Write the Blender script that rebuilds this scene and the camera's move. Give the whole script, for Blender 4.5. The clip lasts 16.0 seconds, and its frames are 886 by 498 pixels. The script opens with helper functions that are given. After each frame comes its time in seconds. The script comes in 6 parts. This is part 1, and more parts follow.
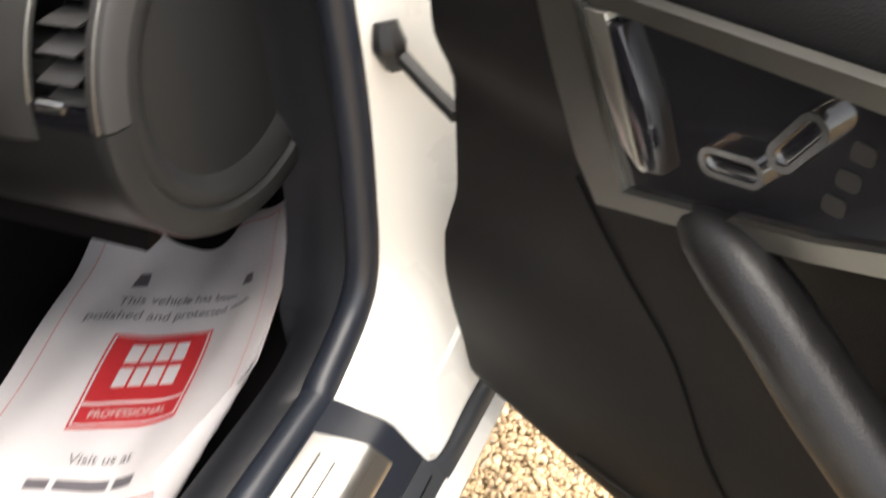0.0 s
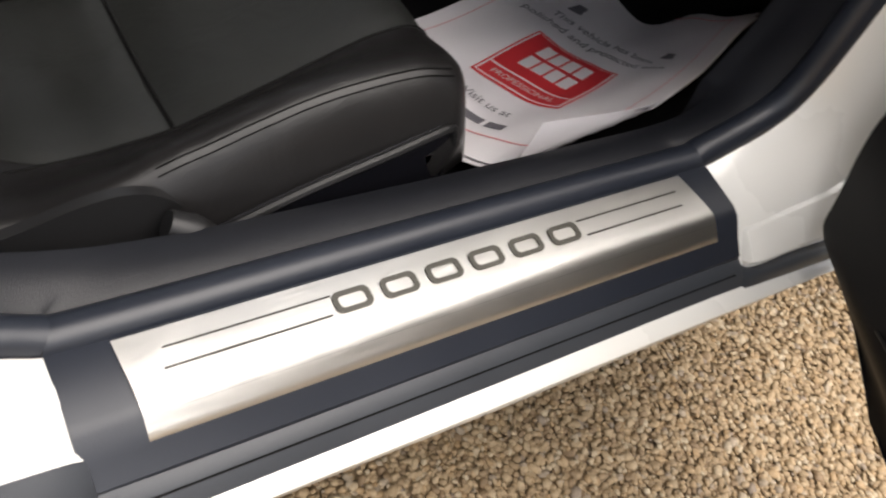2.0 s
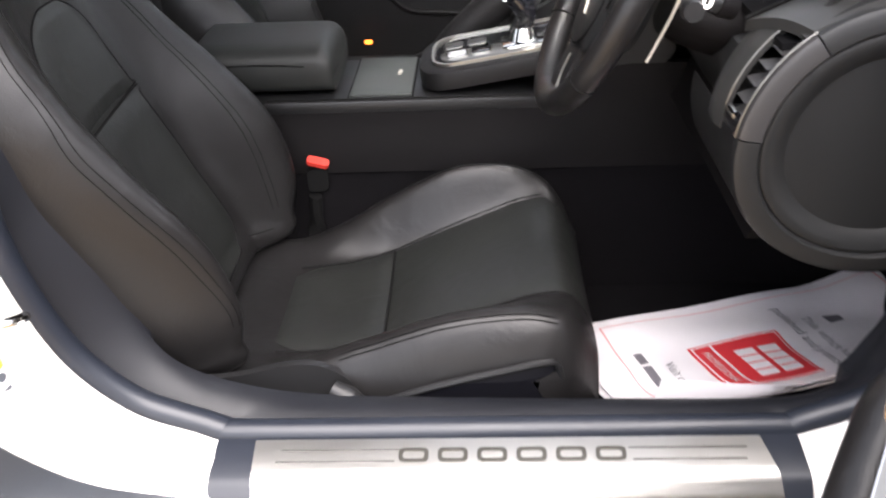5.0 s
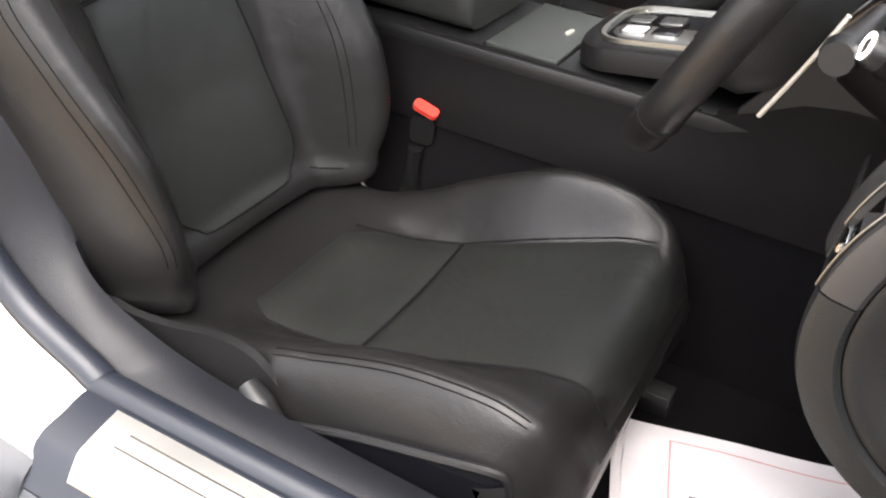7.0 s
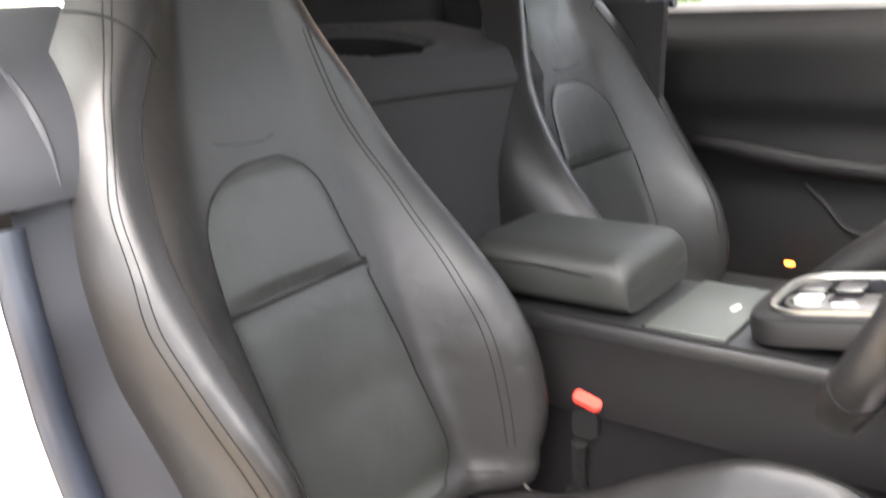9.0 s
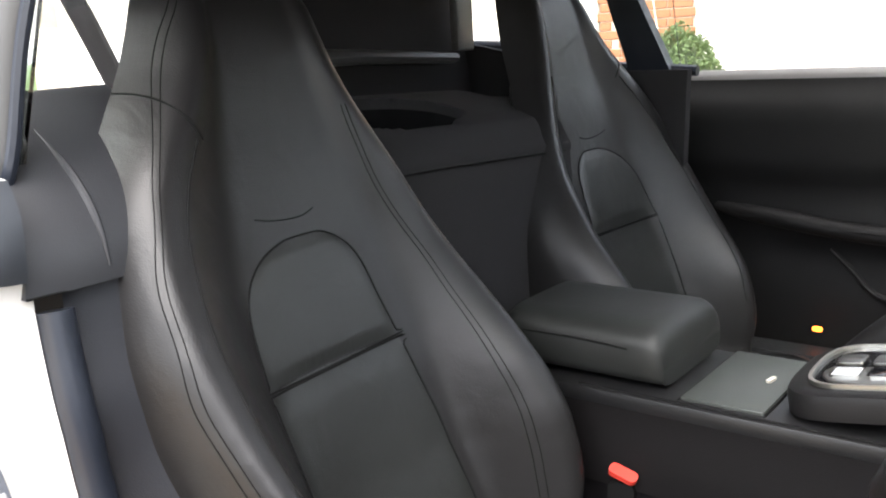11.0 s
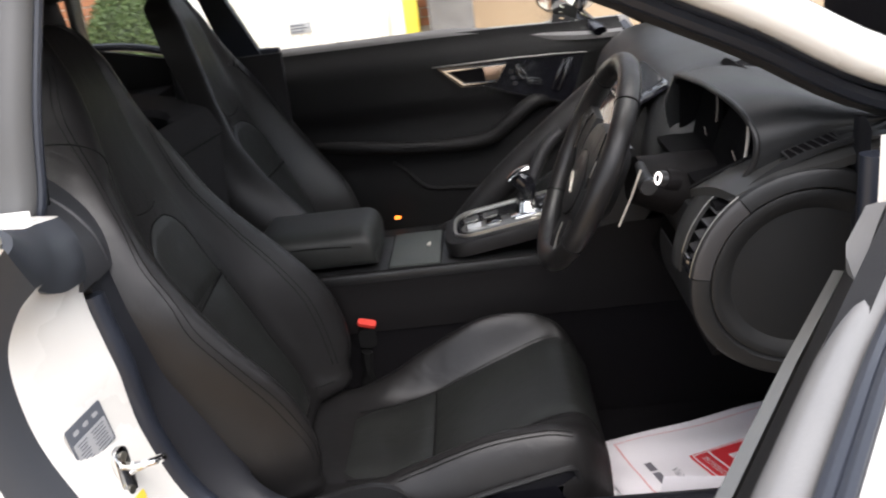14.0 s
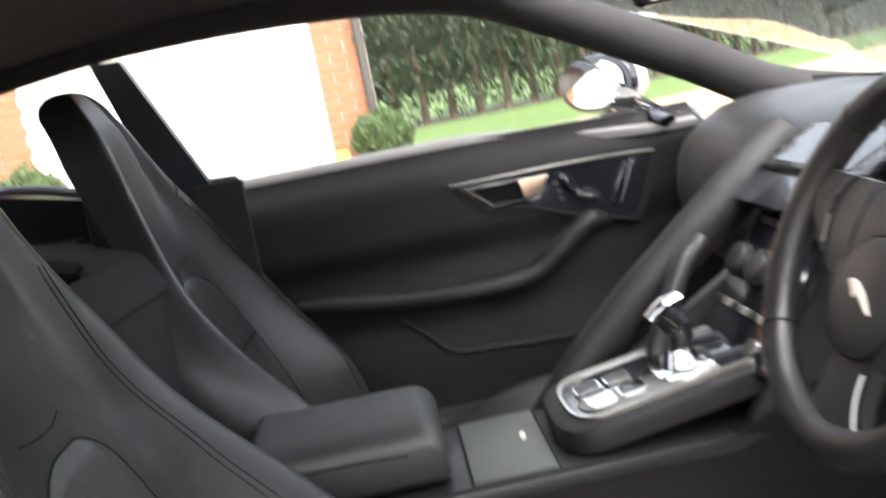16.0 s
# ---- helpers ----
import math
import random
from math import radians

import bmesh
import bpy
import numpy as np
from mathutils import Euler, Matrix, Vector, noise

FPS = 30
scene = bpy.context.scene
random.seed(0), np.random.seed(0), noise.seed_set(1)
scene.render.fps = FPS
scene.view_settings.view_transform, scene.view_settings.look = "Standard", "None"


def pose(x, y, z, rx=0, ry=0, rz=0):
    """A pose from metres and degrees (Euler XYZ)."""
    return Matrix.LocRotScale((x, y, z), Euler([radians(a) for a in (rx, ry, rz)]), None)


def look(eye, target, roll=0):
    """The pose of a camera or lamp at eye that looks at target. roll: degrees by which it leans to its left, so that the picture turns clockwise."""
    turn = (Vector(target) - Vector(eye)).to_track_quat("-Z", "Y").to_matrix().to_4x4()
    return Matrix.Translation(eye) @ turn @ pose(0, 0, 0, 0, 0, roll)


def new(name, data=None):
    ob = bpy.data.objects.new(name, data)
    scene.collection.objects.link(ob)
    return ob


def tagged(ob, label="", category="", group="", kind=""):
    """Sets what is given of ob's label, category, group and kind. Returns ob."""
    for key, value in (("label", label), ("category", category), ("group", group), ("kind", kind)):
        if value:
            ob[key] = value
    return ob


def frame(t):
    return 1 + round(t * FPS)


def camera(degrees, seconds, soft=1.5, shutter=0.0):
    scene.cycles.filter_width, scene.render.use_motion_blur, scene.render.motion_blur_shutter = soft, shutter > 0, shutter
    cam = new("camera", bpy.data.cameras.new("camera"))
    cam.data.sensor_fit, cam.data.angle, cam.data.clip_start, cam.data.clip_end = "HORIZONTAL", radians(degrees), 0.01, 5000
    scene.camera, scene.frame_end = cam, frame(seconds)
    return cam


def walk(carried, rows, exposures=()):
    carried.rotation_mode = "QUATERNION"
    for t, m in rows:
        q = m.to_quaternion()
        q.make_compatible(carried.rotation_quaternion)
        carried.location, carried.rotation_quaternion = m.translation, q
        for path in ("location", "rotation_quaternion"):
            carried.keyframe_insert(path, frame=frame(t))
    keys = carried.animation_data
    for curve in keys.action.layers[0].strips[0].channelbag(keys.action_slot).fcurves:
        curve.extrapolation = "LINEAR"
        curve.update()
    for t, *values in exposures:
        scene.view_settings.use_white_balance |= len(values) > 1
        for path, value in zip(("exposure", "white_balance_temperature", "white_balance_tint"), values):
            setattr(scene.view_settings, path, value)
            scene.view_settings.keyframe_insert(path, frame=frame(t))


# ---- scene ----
cam = camera(51.3, 16.0, 2.0, 0.4)
PATH = [
    (0, (0.504, -0.356, 0.979), (1.913, 0.332, -0.263), -4.9),
    (0.5, (0.417, -0.365, 0.984), (1.695, 0.392, -0.355), 2.6),
    (1, (0.3, -0.385, 0.984), (1.511, 0.405, -0.398), 8.6),
    (1.5, (0.281, -0.387, 0.957), (1.354, 0.516, -0.47), 12.7),
    (2, (0.271, -0.38, 0.909), (1.262, 0.588, -0.533), 20.0),
    (2.5, (0.278, -0.392, 0.886), (1.185, 0.668, -0.547), 23.5),
    (3, (0.299, -0.498, 0.925), (1.037, 0.767, -0.437), 18.1),
    (3.5, (0.295, -0.68, 0.992), (0.878, 0.808, -0.21), 9.5),
    (4, (0.396, -0.814, 1.041), (0.762, 0.831, -0.035), 1.3),
    (4.5, (0.545, -0.891, 1.063), (0.656, 0.84, 0.068), -2.2),
    (5, (0.644, -0.792, 1.042), (0.553, 0.946, 0.055), -2.6),
    (5.2, (0.686, -0.731, 1.035), (0.493, 0.977, 0.012), -1.9),
    (7.5, (0.907, -0.392, 0.965), (0.068, 1.057, -0.129), 4.0),
    (8, (0.898, -0.379, 0.963), (-0.094, 1.089, 0.034), 1.1),
    (8.5, (0.887, -0.362, 0.949), (-0.2, 1.131, 0.179), -0.6),
    (9, (0.881, -0.355, 0.944), (-0.298, 1.16, 0.384), -3.2),
    (9.2, (0.868, -0.353, 0.943), (-0.349, 1.166, 0.483), -4.4),
    (11.3, (0.861, -0.385, 0.984), (-0.344, 1.147, 0.535), -3.1),
    (11.5, (0.878, -0.42, 1.015), (-0.267, 1.141, 0.513), -2.8),
    (12, (0.872, -0.545, 1.082), (-0.088, 1.124, 0.542), -4.2),
    (12.5, (0.839, -0.714, 1.112), (0.141, 1.052, 0.483), -6.7),
    (13, (0.826, -0.883, 1.137), (0.295, 0.932, 0.486), -6.7),
    (13.5, (0.798, -1.048, 1.167), (0.38, 0.787, 0.492), -8.6),
    (14, (0.656, -1.068, 1.164), (0.527, 0.808, 0.485), -7.6),
    (14.5, (0.52, -0.995, 1.149), (0.634, 0.869, 0.431), -6.2),
    (15, (0.477, -0.78, 1.117), (0.641, 1.048, 0.323), -8.8),
    (15.5, (0.435, -0.577, 1.11), (0.627, 1.271, 0.369), -10.1),
    (16, (0.403, -0.388, 0.988), (0.495, 1.578, 0.633), -11.2),
]
walk(cam, [(t, look(eye, target, roll)) for t, eye, target, roll in PATH],
     [(0, 3.05, 7300, 11), (0.5, 2.48, 7300, 11), (1, 2.55, 7100, 11), (1.5, 2.35, 7000, 12), (2.5, 1.4, 7000, 13), (3.5, 2.0, 6800, 15), (4, 2.25, 6800, 15), (4.5, 2.75, 6700, 16), (5.2, 3.0, 6700, 15), (7.3, 3.4, 6900, 13), (8, 4.1, 6900, 13), (9.2, 4.45, 6900, 13), (11.3, 3.1, 6600, 11), (12.5, 2.93, 6500, 11), (13, 2.95, 6450, 13), (13.5, 2.32, 6500, 14), (14.5, 2.15, 6700, 14), (15, 3.0, 6800, 12), (15.5, 3.6, 6900, 11), (16, 3.38, 6600, 12)])

# ---- light: a bright overcast sky with a soft sun ----
SUN_UP, SUN_TURN = 64.0, 290.0
world = bpy.data.worlds.new("sky")
scene.world = world
world.use_nodes = True
sky = world.node_tree.nodes.new("ShaderNodeTexSky")
sky.sky_type, sky.sun_disc = "NISHITA", False
sky.sun_elevation, sky.sun_rotation = radians(SUN_UP), radians(90 - SUN_TURN)
sky.dust_density, sky.air_density = 1.5, 1.0
pale = world.node_tree.nodes.new("ShaderNodeHueSaturation")  # thin cloud takes most of the blue out of the sky
pale.inputs["Saturation"].default_value = 0.35
world.node_tree.links.new(sky.outputs[0], pale.inputs["Color"])
world.node_tree.links.new(pale.outputs[0], world.node_tree.nodes["Background"].inputs[0])
world.node_tree.nodes["Background"].inputs[1].default_value = 0.10
sun_lamp = bpy.data.lights.new("sun", "SUN")
sun_lamp.energy, sun_lamp.angle, sun_lamp.color = 1.4, radians(70), (1.0, 0.98, 0.96)
sun = new("sun", sun_lamp)
SUN_DIR = Vector((math.cos(radians(SUN_TURN)) * math.cos(radians(SUN_UP)), math.sin(radians(SUN_TURN)) * math.cos(radians(SUN_UP)), math.sin(radians(SUN_UP))))
sun.matrix_world = look(SUN_DIR * 20, (0, 0, 0))

# ---- materials ----
def nodes_of(name):
    m = bpy.data.materials.new(name)
    m.use_nodes = True
    return m, m.node_tree.nodes, m.node_tree.links, m.node_tree.nodes["Principled BSDF"]


def mat(name, colour, rough=0.5, metal=0.0, grain=900.0, bump=0.12, vary=0.18, wear=6.0, coat=0.0, voronoi=False, stretch=None, spec=0.5, rough_vary=0.12, depth=0.0006, fold=0.0):
    """A surface with fine relief, and colour and gloss that vary at a coarse and a fine scale."""
    m, n, l, b = nodes_of(name)
    b.inputs["Metallic"].default_value, b.inputs["Coat Weight"].default_value = metal, coat
    b.inputs["Specular IOR Level"].default_value = spec
    b.inputs["Coat Roughness"].default_value = 0.06
    co = n.new("ShaderNodeTexCoord")
    src = co.outputs["Object"]
    if stretch:
        mp = n.new("ShaderNodeMapping")
        mp.inputs["Scale"].default_value = stretch
        l.new(src, mp.inputs["Vector"])
        src = mp.outputs["Vector"]
    fine = n.new("ShaderNodeTexVoronoi" if voronoi else "ShaderNodeTexNoise")
    fine.inputs["Scale"].default_value = grain
    l.new(src, fine.inputs["Vector"])
    coarse = n.new("ShaderNodeTexNoise")
    coarse.inputs["Scale"].default_value, coarse.inputs["Detail"].default_value = wear, 6.0
    l.new(co.outputs["Object"], coarse.inputs["Vector"])
    mix = n.new("ShaderNodeMix")
    mix.data_type = "RGBA"
    mix.inputs[6].default_value = (*[c * (1 - vary) for c in colour], 1)
    mix.inputs[7].default_value = (*[min(1, c * (1 + vary)) for c in colour], 1)
    both = n.new("ShaderNodeMath")
    both.operation = "MULTIPLY_ADD"
    both.inputs[1].default_value, both.inputs[2].default_value = 0.35, 0.0
    l.new(fine.outputs[0], both.inputs[0])
    add = n.new("ShaderNodeMath")
    add.operation = "ADD"
    l.new(both.outputs[0], add.inputs[0])
    l.new(coarse.outputs[0], add.inputs[1])
    cl = n.new("ShaderNodeMath")
    cl.operation, cl.use_clamp = "SUBTRACT", True
    cl.inputs[1].default_value = 0.2
    l.new(add.outputs[0], cl.inputs[0])
    l.new(cl.outputs[0], mix.inputs[0])
    l.new(mix.outputs[2], b.inputs["Base Color"])
    rr = n.new("ShaderNodeMapRange")
    rr.inputs[3].default_value, rr.inputs[4].default_value = max(0.02, rough - rough_vary), min(1, rough + rough_vary)
    l.new(coarse.outputs[0], rr.inputs[0])
    l.new(rr.outputs[0], b.inputs["Roughness"])
    if bump:
        bp = n.new("ShaderNodeBump")
        bp.inputs["Strength"].default_value, bp.inputs["Distance"].default_value = bump, depth
        l.new(fine.outputs[0], bp.inputs["Height"])
        l.new(bp.outputs[0], b.inputs["Normal"])
        if fold:  # soft unevenness of stretched hide
            soft_noise = n.new("ShaderNodeTexNoise")
            soft_noise.inputs["Scale"].default_value, soft_noise.inputs["Detail"].default_value, soft_noise.inputs["Distortion"].default_value = 17, 3, .6
            l.new(co.outputs["Object"], soft_noise.inputs["Vector"])
            bend = n.new("ShaderNodeBump")
            bend.inputs["Strength"].default_value, bend.inputs["Distance"].default_value = fold, 0.006
            l.new(soft_noise.outputs[0], bend.inputs["Height"])
            l.new(bend.outputs[0], bp.inputs["Normal"])
    return m


LEATHER = mat("black_leather", (0.0098, 0.0093, 0.0094), 0.37, grain=620, bump=0.22, voronoi=True, wear=5, spec=0.36, fold=0.28)
LEATHER_INSERT = mat("perforated_black_leather", (0.0118, 0.0126, 0.0116), 0.44, grain=700, bump=0.25, voronoi=True, wear=5, fold=0.34)
STITCH = mat("stitched_seam", (0.006, 0.006, 0.006), 0.8, grain=1500, bump=0.2, spec=0.1)
ARM_LEATHER = mat("matte_armrest_leather", (0.0135, 0.0145, 0.0135), 0.54, grain=620, bump=0.25, voronoi=True, wear=5, spec=0.4)
DARK_SATIN = mat("dark_satin_metal", (0.27, 0.265, 0.245), 0.36, metal=1.0, grain=500, bump=0.06, vary=0.1)
TRIM = mat("soft_black_trim", (0.0115, 0.0120, 0.0125), 0.44, grain=700, bump=0.3, voronoi=True, spec=0.4)
PLASTIC = mat("black_plastic", (0.0105, 0.0105, 0.011), 0.42, grain=900, bump=0.25, spec=0.42)
GREY_TRIM = mat("grey_plastic", (0.07, 0.07, 0.07), 0.45, grain=900, bump=0.2)
# bluish base colour includes the sky reflected in the sill plastic
SILL_TRIM = mat("moulded_sill_plastic", (0.0086, 0.0093, 0.0120), 0.46, grain=700, bump=0.3, voronoi=True, spec=0.34)
# near black that stands in for the shade inside deep recesses
RECESS_SHADE = mat("recess_shade_black", (0.0055, 0.0055, 0.006), 0.9, grain=1400, bump=0.3, spec=0.05)
PADDLE = mat("pale_satin_metal", (0.60, 0.56, 0.49), 0.5, metal=0.5, grain=500, bump=0.05)
# blue in this rubber's colour stands for reflected sky
RUBBER = mat("rubber_seal", (0.0125, 0.0155, 0.0230), 0.40, grain=600, bump=0.15, vary=0.25)
DOOR_CARD = mat("door_card", (0.0066, 0.0064, 0.0066), 0.58, grain=700, bump=0.3, voronoi=True, spec=0.20)
BAR_LEATHER = mat("matte_bar_leather", (0.0078, 0.0074, 0.0076), 0.5, grain=620, bump=0.25, voronoi=True, spec=0.22)
CONSOLE = mat("console_side_trim", (0.0052, 0.0046, 0.0048), 0.62, grain=700, bump=0.3, voronoi=True, spec=0.09)
CARPET = mat("black_carpet", (0.0095, 0.0088, 0.0098), 0.95, grain=1400, bump=1.0, spec=0.04, depth=0.003)
LINING = mat("headlining_cloth", (0.022, 0.0212, 0.0225), 0.9, grain=1200, bump=0.5, spec=0.2)
PAINT = mat("white_car_paint", (0.70, 0.69, 0.65), 0.28, grain=1200, bump=0.0, vary=0.02, coat=0.9, rough_vary=0.05)
PIANO = mat("gloss_black", (0.006, 0.006, 0.008), 0.17, grain=300, bump=0.0, coat=0.6, rough_vary=0.04)
STEEL = mat("brushed_steel", (0.66, 0.65, 0.62), 0.34, metal=1.0, grain=12, bump=0.35, stretch=(1, 160, 160), vary=0.06, rough_vary=0.04, depth=0.0006)
CHROME = mat("chrome", (0.75, 0.75, 0.74), 0.12, metal=1.0, grain=200, bump=0.0, vary=0.05, rough_vary=0.05)
SATIN = mat("satin_aluminium", (0.56, 0.55, 0.50), 0.34, metal=1.0, grain=500, bump=0.06, vary=0.08)
DARK_METAL = mat("dark_embossed_metal", (0.12, 0.115, 0.10), 0.4, metal=0.8, grain=400, bump=0.1)
SATIN_GREY = mat("satin_grey_paint", (0.042, 0.042, 0.041), 0.36, metal=0.3, grain=500, bump=0.08, vary=0.1)
VANE = mat("vent_vane_plastic", (0.028, 0.0272, 0.0278), 0.42, grain=700, bump=0.15)
# lighter, bluer rubber: the sky's reflection is mixed into the base colour
BAND_RUBBER = mat("sky_sheen_band_rubber", (0.030, 0.034, 0.0405), 0.45, grain=600, bump=0.15, vary=0.25)
SHOULDER = mat("satin_pillar_trim", (0.023, 0.024, 0.027), 0.5, grain=700, bump=0.15, voronoi=True)
# pale base colour carries the skylight that falls on the door top
DOOR_TOP = mat("skylit_door_top", (0.15, 0.148, 0.146), 0.42, grain=700, bump=0.15, voronoi=True)
LID = mat("grey_lid", (0.036, 0.040, 0.036), 0.5, grain=900, bump=0.2)
RED = mat("red_plastic", (0.62, 0.05, 0.035), 0.4, grain=500, bump=0.1, vary=0.08)
PAPER = mat("white_paper", (0.82, 0.79, 0.81), 0.75, grain=40, bump=0.25, vary=0.04, wear=9, depth=0.002)
INK = mat("grey_ink", (0.16, 0.15, 0.17), 0.8, grain=300, bump=0.0)
INK_RED = mat("red_ink", (0.70, 0.04, 0.05), 0.6, grain=300, bump=0.0, vary=0.08)
INK_PINK = mat("faded_red_line", (0.75, 0.32, 0.34), 0.7, grain=300, bump=0.0)
LABEL_DARK = mat("dark_label", (0.10, 0.11, 0.13), 0.4, grain=300, bump=0.0)
LABEL_GREY = mat("grey_label", (0.32, 0.33, 0.34), 0.5, grain=300, bump=0.0)
YELLOW = mat("yellow_sticker", (0.75, 0.60, 0.06), 0.5, grain=300, bump=0.0)
WHITE_PRINT = mat("white_print", (0.75, 0.75, 0.75), 0.6, grain=300, bump=0.0)
SCREEN = mat("dark_display_glass", (0.02, 0.022, 0.025), 0.12, grain=300, bump=0.0, rough_vary=0.03)
BRONZE = mat("bronze_finisher", (0.50, 0.36, 0.27), 0.35, metal=1.0, grain=400, bump=0.05)
MIRROR = mat("mirror_glass", (0.85, 0.88, 0.86), 0.03, metal=1.0, grain=300, bump=0.0, vary=0.02, rough_vary=0.01)
BRICK = mat("orange_brick", (0.30, 0.125, 0.060), 0.85, grain=90, bump=0.5, vary=0.3, wear=3, depth=0.004)
MORTAR = mat("mortar", (0.40, 0.36, 0.30), 0.9, grain=120, bump=0.5, depth=0.003)
GARAGE = mat("white_door_paint", (0.80, 0.79, 0.72), 0.5, grain=60, bump=0.1, vary=0.04, wear=2)
PLANTER = mat("weathered_stone", (0.16, 0.155, 0.15), 0.85, grain=60, bump=0.5, vary=0.35, wear=7, depth=0.004)
IRON = mat("painted_iron", (0.05, 0.045, 0.04), 0.5, grain=120, bump=0.2)
LEAF = mat("box_leaves", (0.07, 0.11, 0.035), 0.55, grain=30, bump=0.1, vary=0.5, wear=14)
CONIFER = mat("conifer_foliage", (0.037, 0.052, 0.023), 0.7, grain=12, bump=0.1, vary=0.55, wear=1.6)
BARK = mat("bark", (0.10, 0.065, 0.045), 0.9, grain=25, bump=0.6, depth=0.01)
SOIL = mat("bare_soil", (0.060, 0.048, 0.030), 0.95, grain=25, bump=0.5, depth=0.01)
TYRE = mat("tyre_rubber", (0.02, 0.02, 0.02), 0.8, grain=200, bump=0.2)
FAR_CAR = mat("far_car_paint", (0.20, 0.22, 0.25), 0.3, grain=200, bump=0.0, coat=0.5)


def random_stone():
    m, n, l, b = nodes_of("gravel_stone")
    geo = n.new("ShaderNodeNewGeometry")
    ramp = n.new("ShaderNodeValToRGB")
    ramp.color_ramp.interpolation = "LINEAR"
    stops = [(0.0, (0.25, 0.165, 0.090)), (0.25, (0.37, 0.265, 0.150)), (0.5, (0.45, 0.335, 0.200)), (0.72, (0.40, 0.270, 0.140)), (0.88, (0.53, 0.43, 0.29)), (1.0, (0.29, 0.225, 0.165))]
    ramp.color_ramp.elements[0].position, ramp.color_ramp.elements[0].color = 0.0, (*stops[0][1], 1)
    ramp.color_ramp.elements[1].position, ramp.color_ramp.elements[1].color = 1.0, (*stops[-1][1], 1)
    for p, c in stops[1:-1]:
        ramp.color_ramp.elements.new(p).color = (*c, 1)
    l.new(geo.outputs["Random Per Island"], ramp.inputs[0])
    co = n.new("ShaderNodeTexCoord")
    nz = n.new("ShaderNodeTexNoise")
    nz.inputs["Scale"].default_value, nz.inputs["Detail"].default_value = 260, 4
    l.new(co.outputs["Object"], nz.inputs["Vector"])
    mx = n.new("ShaderNodeMix")
    mx.data_type, mx.blend_type = "RGBA", "MULTIPLY"
    mx.inputs[0].default_value = 0.45
    l.new(ramp.outputs[0], mx.inputs[6])
    l.new(nz.outputs[0], mx.inputs[7])
    l.new(mx.outputs[2], b.inputs["Base Color"])
    b.inputs["Roughness"].default_value = 0.7
    bp = n.new("ShaderNodeBump")
    bp.inputs["Strength"].default_value, bp.inputs["Distance"].default_value = 0.4, 0.001
    l.new(nz.outputs[0], bp.inputs["Height"])
    l.new(bp.outputs[0], b.inputs["Normal"])
    return m


STONE = random_stone()


def ground_material():
    """Gravel near the car, mown grass from the lawn's edge on."""
    m, n, l, b = nodes_of("gravel_bed_and_lawn")
    co = n.new("ShaderNodeTexCoord")
    vo = n.new("ShaderNodeTexVoronoi")
    vo.inputs["Scale"].default_value = 75
    l.new(co.outputs["Object"], vo.inputs["Vector"])
    ramp = n.new("ShaderNodeValToRGB")
    ramp.color_ramp.elements[0].color, ramp.color_ramp.elements[1].color = (0.22, 0.150, 0.085, 1), (0.38, 0.285, 0.17, 1)
    l.new(vo.outputs["Color"], ramp.inputs[0])
    nz = n.new("ShaderNodeTexNoise")
    nz.inputs["Scale"].default_value, nz.inputs["Detail"].default_value = 3.0, 8
    l.new(co.outputs["Object"], nz.inputs["Vector"])
    gr = n.new("ShaderNodeValToRGB")
    gr.color_ramp.elements[0].color, gr.color_ramp.elements[1].color = (0.040, 0.075, 0.013, 1), (0.080, 0.125, 0.027, 1)
    gr.color_ramp.elements[0].position, gr.color_ramp.elements[1].position = 0.3, 0.7
    l.new(nz.outputs[0], gr.inputs[0])
    sep = n.new("ShaderNodeSeparateXYZ")
    l.new(co.outputs["Object"], sep.inputs[0])
    ms = n.new("ShaderNodeMapRange")
    ms.inputs[1].default_value, ms.inputs[2].default_value = 11.9, 12.2
    slant = n.new("ShaderNodeMath")  # the lawn's near edge runs off at an angle to the car
    slant.operation = "SUBTRACT"
    half = n.new("ShaderNodeMath")
    half.operation = "MULTIPLY"
    half.inputs[1].default_value = 0.5
    l.new(sep.outputs[0], half.inputs[0])
    l.new(sep.outputs[1], slant.inputs[0])
    l.new(half.outputs[0], slant.inputs[1])
    l.new(slant.outputs[0], ms.inputs[0])
    mx = n.new("ShaderNodeMix")
    mx.data_type = "RGBA"
    l.new(ms.outputs[0], mx.inputs[0])
    l.new(ramp.outputs[0], mx.inputs[6])
    l.new(gr.outputs[0], mx.inputs[7])
    l.new(mx.outputs[2], b.inputs["Base Color"])
    b.inputs["Roughness"].default_value = 0.9
    bp = n.new("ShaderNodeBump")
    bp.inputs["Strength"].default_value, bp.inputs["Distance"].default_value = 0.8, 0.006
    l.new(vo.outputs["Distance"], bp.inputs["Height"])
    l.new(bp.outputs[0], b.inputs["Normal"])
    return m


GROUND = ground_material()


def glass_material(name, tint=(0.96, 0.98, 0.96), ior=1.3):
    m, n, l, b = nodes_of(name)
    b.inputs["Base Color"].default_value = (*tint, 1)
    b.inputs["Transmission Weight"].default_value = 1.0
    b.inputs["Roughness"].default_value = 0.0
    b.inputs["IOR"].default_value = ior
    return m


GLASS = glass_material("car_glass")
TINT_GLASS = glass_material("tinted_glass", (0.80, 0.86, 0.82), 1.6)


def glow_material(name, colour, power):
    m, n, l, b = nodes_of(name)
    b.inputs["Base Color"].default_value = (*colour, 1)
    b.inputs["Emission Color"].default_value = (*colour, 1)
    b.inputs["Emission Strength"].default_value = power
    return m


AMBER = glow_material("amber_lamp", (1.0, 0.20, 0.02), 0.6)
